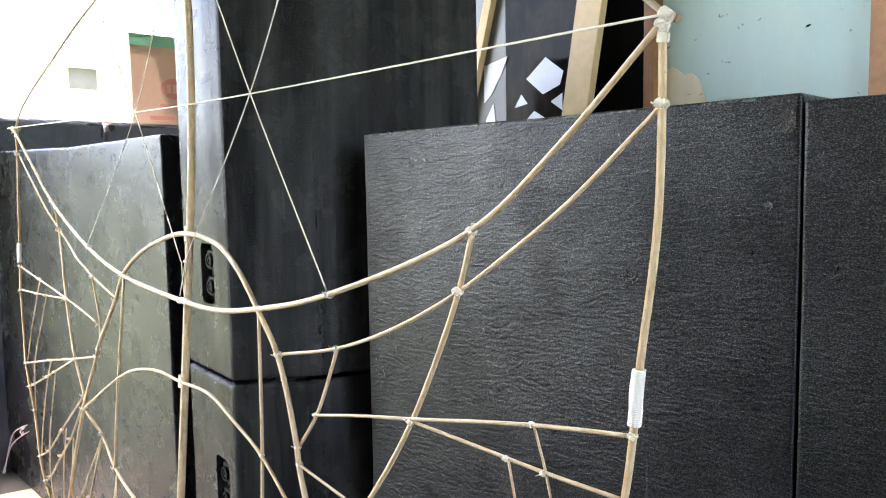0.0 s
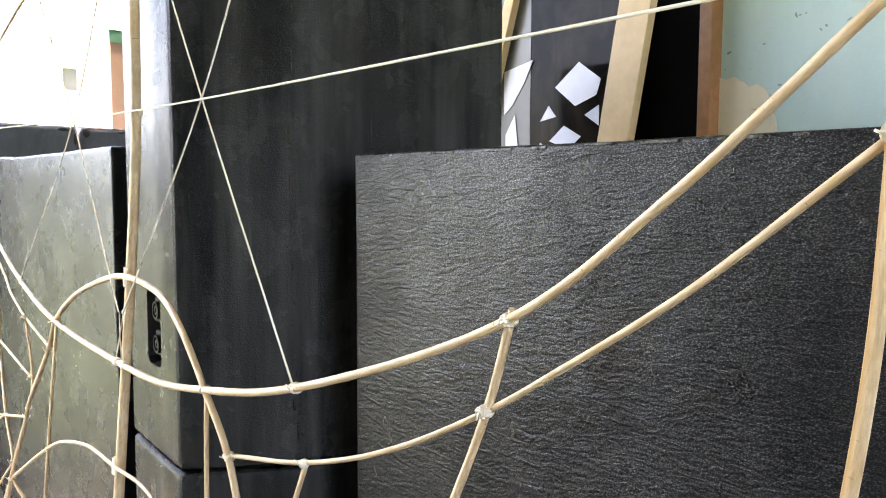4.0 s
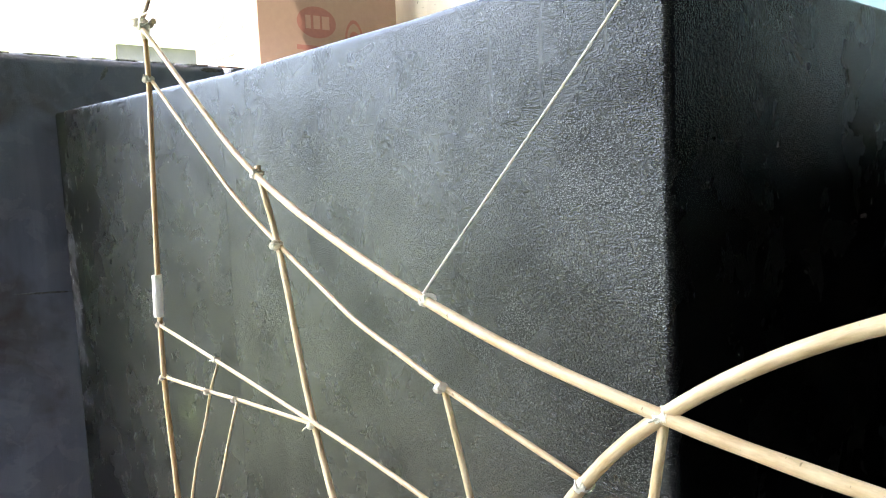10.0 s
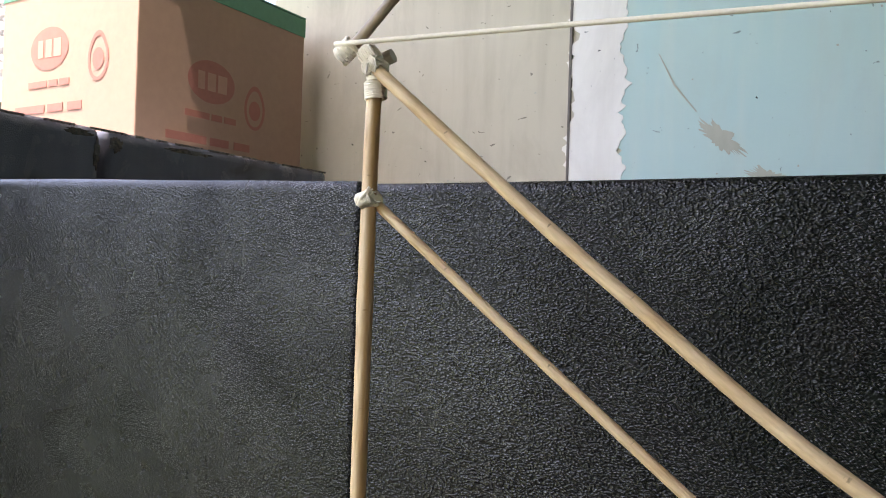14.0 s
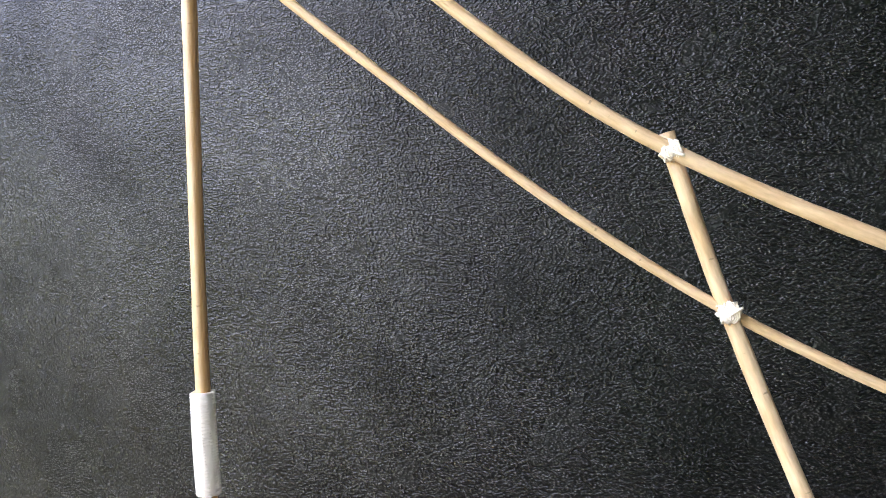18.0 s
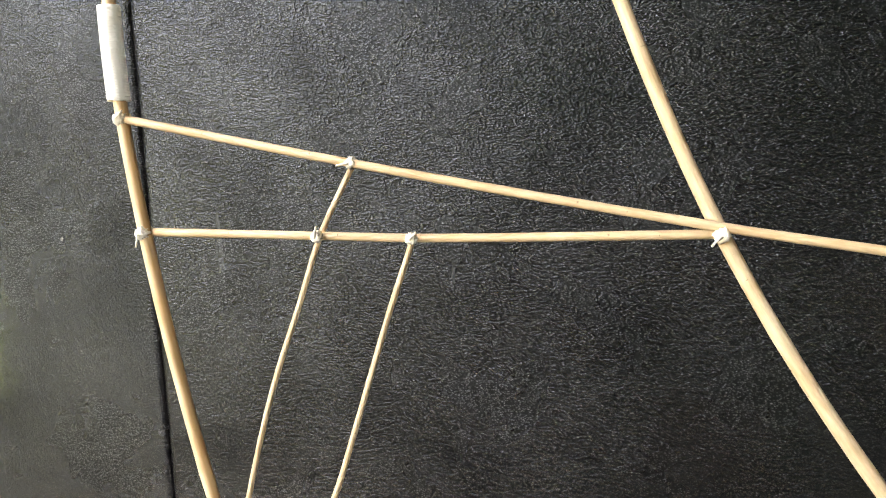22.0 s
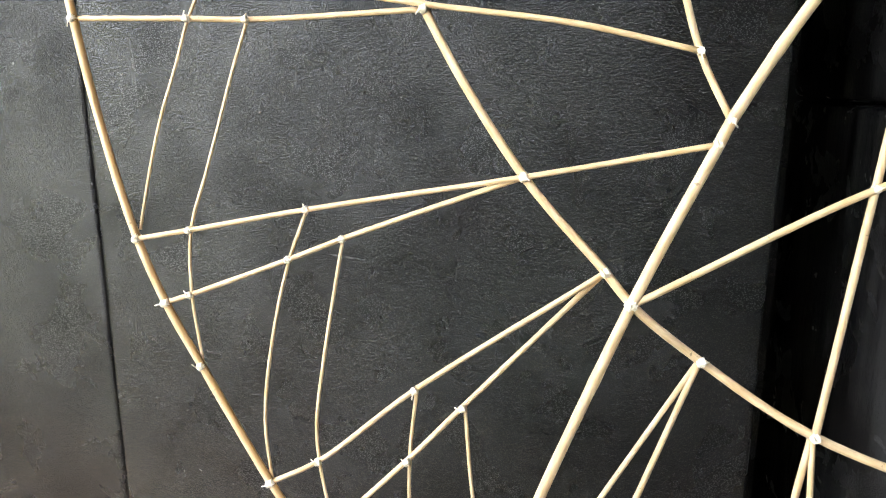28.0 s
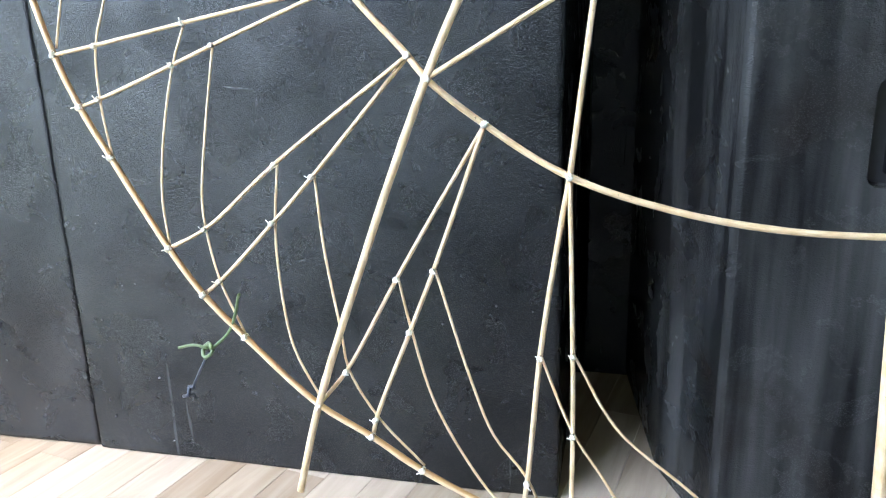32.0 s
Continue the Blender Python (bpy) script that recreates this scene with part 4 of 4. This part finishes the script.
# door posts, leaning board, leaning glass
post = part("door_post", box_bm(0.312, -0.035, 0, 0.338, 0.10, 2.05, 0.002), WOOD)
post.matrix_world = WALL_M
tagged(post, "brown varnished wooden door post", "door frame", kind="structure")
post2 = part("door_post", box_bm(0.782, -0.03, 0, 0.845, 0.05, 2.05, 0.002), WOOD)
post2.matrix_world = WALL_M
tagged(post2, "brown varnished wooden door post", "door frame", kind="structure")


def leaning(name, x0, x1, y, z0, z1, lean, thick, mat, label, category):
    ob = thing(name, label, category)
    bm = box_bm(x0, y, 0, x1, y + thick, z1, 0.0015)
    for v in bm.verts:
        v.co.x += lean * (v.co.z - z0)
    return ob, part("panel", bm, mat, ob)


leaning("leaning_board", 0.180, 0.246, 0.815, 1.108, 1.75, 0.17, 0.022, BOARD, "pale wooden board leaning against the wall", "board")
leaning("leaning_stick", -0.070, -0.044, 0.83, 1.40, 1.62, 0.30, 0.02, BOARD, "pale wooden lath leaning behind the stage speaker", "lath")
pane, glass = leaning("glass_pane", -0.155, 0.20, 0.855, 1.108, 1.72, 0.03, 0.006, GLASS, "dark glass pane with white film shapes leaning on the wall", "glass")


# Flat white and grey shapes laid just proud of the pane.
def put_shape(pts, mat):
    k = 0.855 - 0.0012
    flat_patch("film_shape", [(x * 1.0 - 0.02, z) for x, z in pts], mat, k, 0.001, parent=pane)


put_shape([(-0.128, 0.9), (0.010, 0.9), (0.010, 1.71), (-0.120, 1.71)], PANE_G)
put_shape([(0.131, 1.282), (0.182, 1.245), (0.172, 1.215), (0.123, 1.198), (0.074, 1.238)], PANE_W)
put_shape([(0.058, 1.203), (0.077, 1.18), (0.037, 1.173)], PANE_W)
put_shape([(0.097, 1.161), (0.138, 1.138), (0.108, 1.113), (0.061, 1.132)], PANE_W)
put_shape([(0.146, 1.179), (0.179, 1.196), (0.179, 1.157)], PANE_W)
put_shape([(0.020, 1.10), (0.037, 1.13), (0.069, 1.107), (0.07, 1.05), (0.02, 1.05)], PANE_W)
put_shape([(0.047, 1.494), (0.079, 1.462), (0.099, 1.47), (0.161, 1.46), (0.146, 1.456), (0.109, 1.476)], PANE_W)
for p in ([(-0.060, 1.283), (0.018, 1.299), (-0.004, 1.257), (-0.038, 1.21), (-0.060, 1.193)], [(-0.055, 1.15), (-0.03, 1.19), (-0.02, 1.12), (-0.055, 1.08)]):
    flat_patch("film_shape", [(x - 0.02, z) for x, z in p], PANE_W, 0.855 - 0.0035, 0.001, parent=pane)

VENT = plain("weathered_vent_board", (0.085, 0.075, 0.065), 0.8, 0, 0.3, 8, 0.001)
# ---- neighbour house seen over the cabinets ----
house = thing("neighbour_house", "white and green neighbour house with a tile roof", "house")
part("wall", box_bm(-10.5, 0.7, 1.45, -6.35, 9.0, 2.1), RENDER_W, house)
# Hidden lower wall, coloured green to tint what the cabinets reflect.
part("lower_wall", box_bm(-10.5, 0.7, -0.3, -6.34, 9.0, 1.448), REFLECT_G, house, "green painted lower wall")
part("fascia", box_bm(-6.05, 0.6, 2.10, -5.99, 9.1, 2.23, 0.004), RENDER_W, house, "white eaves board")
part("soffit_vent", box_bm(-6.10, 1.83, 1.90, -6.06, 4.4, 2.085, 0.003), VENT, house, "grey vent strip under the eaves")
part("soffit", box_bm(-6.4, 0.6, 2.085, -6.05, 9.1, 2.10), RENDER_W, house)
slope = radians(27)


def roof_tile_bm(bm=None, at=Vector((0, 0, 0))):
    """One pantile: a wavy sheet with a thick lower lip, lying on the slope."""
    bm = bm or bmesh.new()
    n = 10
    v0, v1, lip = [], [], []
    for k in range(n + 1):
        y = 0.188 * k / n
        wave = 0.024 * math.sin(2 * math.pi * k / n)
        v0.append(bm.verts.new(at + Vector((0.02 * math.cos(slope), y, -0.009 + wave + 0.035))))
        v1.append(bm.verts.new(at + Vector((-0.25 * math.cos(slope), y, 0.25 * math.sin(slope) + wave * 0.9))))
        lip.append(bm.verts.new(v0[-1].co + Vector((0.004, 0, -0.034))))
    for k in range(n):
        for a, b in ((v0, v1), (lip, v0)):
            f = bm.faces.new((a[k], a[k + 1], b[k + 1], b[k]))
            f.smooth = a is v0
    return bm


tile_mesh = mesh_of("roof_tile", roof_tile_bm(), TILE)
rest = bmesh.new()
rnd = random.Random(3)
for row in range(17):
    for k in range(27):
        d = row * 0.235
        p = Vector((-5.96 - d * math.cos(slope) + rnd.uniform(-0.006, 0.006), 0.5 + k * 0.19 + rnd.uniform(-0.002, 0.002), 2.225 + d * math.sin(slope) + rnd.uniform(-0.004, 0.004)))
        if row < 11:
            ob = new("roof_tile", tile_mesh)
            ob.location = p
            ob.parent = house
        else:
            roof_tile_bm(rest, p)
tagged(part("upper_roof_tiling", rest, TILE, house), kind="stuff")

# ---- hanging string and wire ----
string = thing("tied_string", "knotted green and black plastic string hanging from the kite edge", "string", at=(0.007, 0, 0))
def cord_part(name, pts, r, mat, parent, label=""):
    bm = bmesh.new()
    tube(bm, spline(pts, 0.004), r, 6, 1, 0.1)
    return part(name, bm, mat, parent, label)


cord_part("loop", [(-0.628, -0.058, 0.322), (-0.633, -0.052, 0.316), (-0.641, -0.046, 0.296), (-0.653, -0.043, 0.272), (-0.674, -0.043, 0.252)], 0.0018, GREEN_STRING, string, "green string")
cord_part("knot", [(-0.674, -0.045, 0.252), (-0.681, -0.040, 0.256), (-0.686, -0.045, 0.249), (-0.680, -0.051, 0.243), (-0.674, -0.045, 0.249), (-0.682, -0.040, 0.253)], 0.0024, GREEN_STRING, string)
cord_part("tail", [(-0.680, -0.045, 0.252), (-0.696, -0.045, 0.255), (-0.716, -0.044, 0.250)], 0.0018, GREEN_STRING, string)
cord_part("tail", [(-0.680, -0.045, 0.247), (-0.693, -0.044, 0.224), (-0.706, -0.044, 0.201)], 0.0014, BLACK_STRING, string, "black string end")
cord_part("knot", [(-0.702, -0.046, 0.203), (-0.711, -0.041, 0.202), (-0.709, -0.048, 0.195), (-0.717, -0.045, 0.191), (-0.704, -0.044, 0.193), (-0.707, -0.041, 0.185)], 0.0022, BLACK_STRING, string)

# ---- floor planks ----
rnd = random.Random(5)
plank_meshes = {}
floor_ob = bpy.data.objects["floor"]
PW = 0.062
for col in range(-18, 28):
    y = -0.14 + rnd.uniform(-0.06, 0.0)
    while y < 0.5:
        ln = rnd.choice((0.3, 0.42, 0.55))
        if ln not in plank_meshes:
            plank_meshes[ln] = mesh_of("plank", box_bm(-PW / 2 + 0.0002, 0.0002, -0.006, PW / 2 - 0.0002, ln - 0.0002, 0.0, 0.0004, 1), PLANK)
        ob = new("plank", plank_meshes[ln])
        x = col * PW / math.cos(radians(12))
        ob.location = (x + 0.21 * (y - 0.0) - 0.35, y, 0)
        ob.rotation_euler.z = radians(-12)
        ob.parent = floor_ob
        y += ln * 0.978

# ---- scuffs on the cabinet faces ----
def scuff(owner, wx, wz, rx, rz, sd, mat, tilt=0.0):
    """A thin scraped spot lying on a cabinet's front face."""
    q = owner.matrix_world.inverted() @ Vector((wx, owner.location.y, wz))
    flat_patch("scuff", ragged(q.x, wz, rx * 0.8, rz * 0.8, 34, sd, tilt), mat, -0.0013, 0.0018, parent=owner, label="grey scraped spot")


bpy.context.view_layer.update()
cabs = {round(o.location.x, 1): o for o in bpy.data.objects if o.name.startswith("speaker_cabinet") and abs(o.location.y - 0.15) < 0.05}
left, mid, right = cabs[-1.3], cabs[-0.6], cabs[0.6]
for ow, x, z, rx, rz, sd, mt, ti in (
    (left, -0.983, 0.116, 0.004, 0.008, 4.0, SCUFF, 0), (mid, -0.69, 0.524, 0.026, 0.0010, 6.0, SCUFF, -0.1),
    (right, 0.927, 1.050, 0.008, 0.017, 7.0, BARE, 0.1), (right, 0.909, 0.971, 0.005, 0.005, 8.0, SCUFF, 0.7), (left, -1.56, 0.93, 0.003, 0.016, 9.0, SCUFF, -0.3),
):
    scuff(ow, x, z, rx, rz, sd, mt, ti)


def side_scuff(owner, wy, wz, ry, rz, sd, mat, tilt=0.0):
    """A scraped spot on the side face of a tall cabinet."""
    bm = bmesh.new()
    f = bm.faces.new([bm.verts.new((0.0012, y - owner.location.y, z)) for y, z in ragged(wy, wz, ry, rz, 26, sd, tilt, 0.25)])
    ext = bmesh.ops.extrude_face_region(bm, geom=[f])
    for v in [e for e in ext["geom"] if isinstance(e, bmesh.types.BMVert)]:
        v.co.x -= 0.003
    bmesh.ops.recalc_face_normals(bm, faces=bm.faces[:])
    part("scuff", bm, mat, owner, "pale scraped mark")


SCRAPE_LIT = textured_paint("pale_scraped_and_lit_coating", (0.16, 0.155, 0.14))
tall = sorted((o for o in bpy.data.objects if o.name.startswith("speaker_cabinet") and abs(o.location.x + 1.72) < 0.01), key=lambda o: o.location.y)
for ow, y, z, ry, rz, sd, mt, ti in (
    (tall[0], 0.236, 1.212, 0.005, 0.014, 21.0, SCRAPE_LIT, -0.5), (tall[0], 0.478, 1.232, 0.022, 0.005, 22.0, BARE, 0.0),
    (tall[0], 0.511, 1.205, 0.005, 0.022, 23.0, BARE, 0.0), (tall[1], 0.548, 1.222, 0.010, 0.012, 24.0, BARE, 0.3), (tall[1], 0.70, 1.231, 0.05, 0.004, 25.0, BARE, 0.0),
):
    side_scuff(ow, y, z, ry, rz, sd, mt, ti)

rnd = random.Random(77)
for k in range(44):
    ow = (left, mid)[k % 2]
    x = rnd.uniform(-1.66, -1.0) if ow is left else rnd.uniform(-0.95, -0.32)
    z = rnd.uniform(0.02, 0.28) if k % 4 else rnd.uniform(0.3, 1.0)
    scuff(ow, x, z, rnd.uniform(0.0006, 0.0018), rnd.uniform(0.0008, 0.0026), 30.0 + k, SCRAPE_LIT, rnd.uniform(-1, 1))
for k in range(14):
    scuff(left, rnd.uniform(-1.70, -1.56), rnd.uniform(0.25, 1.02), rnd.uniform(0.001, 0.0025), rnd.uniform(0.004, 0.018), 90.0 + k, SCUFF, rnd.uniform(-0.3, 0.3))
side_scuff(tall[0], 0.085, 0.755, 0.045, 0.0022, 26.0, SCUFF, -0.06)

# ---- loose wire on the cabinet face ----
WIRE = plain("pale_pink_wire", (0.52, 0.42, 0.42), 0.5, 0, 0.15, 200, 0.0002)
wire = thing("wire_loop", "thin pale pink wire loop leaning against a speaker cabinet", "wire")
cord_part("strand", [(-1.428, 0.117, 0.236), (-1.509, 0.117, 0.208), (-1.612, 0.117, 0.159), (-1.695, 0.114, 0.055), (-1.7, 0.105, 0.003)], 0.0022, WIRE, wire)
cord_part("strand", [(-1.411, 0.117, 0.219), (-1.483, 0.117, 0.19), (-1.647, 0.117, 0.108), (-1.7, 0.112, 0.04), (-1.702, 0.1, 0.003)], 0.0022, WIRE, wire)
cord_part("twist", [(-1.452, 0.117, 0.225), (-1.470, 0.114, 0.212), (-1.487, 0.118, 0.214), (-1.502, 0.114, 0.196), (-1.486, 0.118, 0.188), (-1.472, 0.114, 0.204)], 0.0022, WIRE, wire)


# ---- worn and skylit top edges ----
def worn_edge(owner, x0, x1, h, sd, inset=0.0, gap=0.05, skew=0.0):
    """Rubbed slivers that also paint the skylit line along the upper front edge of a cabinet, in its own coordinates.
    """
    rnd = random.Random(sd)
    x = x0 + 0.01
    while x < x1 - 0.02:
        ln = rnd.uniform(0.008, 0.06)
        bm = box_bm(x, inset - 0.0012, h - rnd.uniform(0.0035, 0.005), min(x + ln, x1 - 0.005), inset + 0.002, h - 0.0016 - inset * 0.4, 0.0005, 1)
        for v in bm.verts:
            v.co.z += skew * (x1 - v.co.x) / (x1 - x0)
        part("worn_edge", bm, SCRAPE_LIT, owner)
        x += ln + rnd.uniform(0.003, gap)


worn_edge(left, -0.3715, 0.3715, 1.108, 41, 0.0026, 0.012, 0.017)
worn_edge(mid, -0.325, 0.325, 1.105, 42, 0.0022)
worn_edge(right, -0.3285, 0.3285, 1.075, 43)
# Sunlit top line of the tall cabinets, put in as pale slivers.
for k, ow in enumerate(tall):
    rnd = random.Random(50 + k)
    y = -0.36 if k == 0 else -0.28
    while y < (0.36 if k == 0 else 0.27):
        ln = rnd.uniform(0.01, 0.07)
        part("worn_edge", box_bm(-0.004, y, 1.2405, -0.0022, y + ln, 1.2442, 0.0005, 1), SCRAPE_LIT, ow)
        y += ln + rnd.uniform(0.003, 0.03)

# ---- rubbed side edges of the stage speakers ----
for k, ow in enumerate(sorted((o for o in bpy.data.objects if o.name.startswith("stage_speaker")), key=lambda o: o.location.z)):
    upright_wear(ow, 0.1712, 0.1292, 0.67, 61 + k, BARE, 0.0, 0.03)
    upright_wear(ow, 0.1035, 0.0014, 0.67, 71 + k, SCRAPE_LIT, 0.1, 0.008)
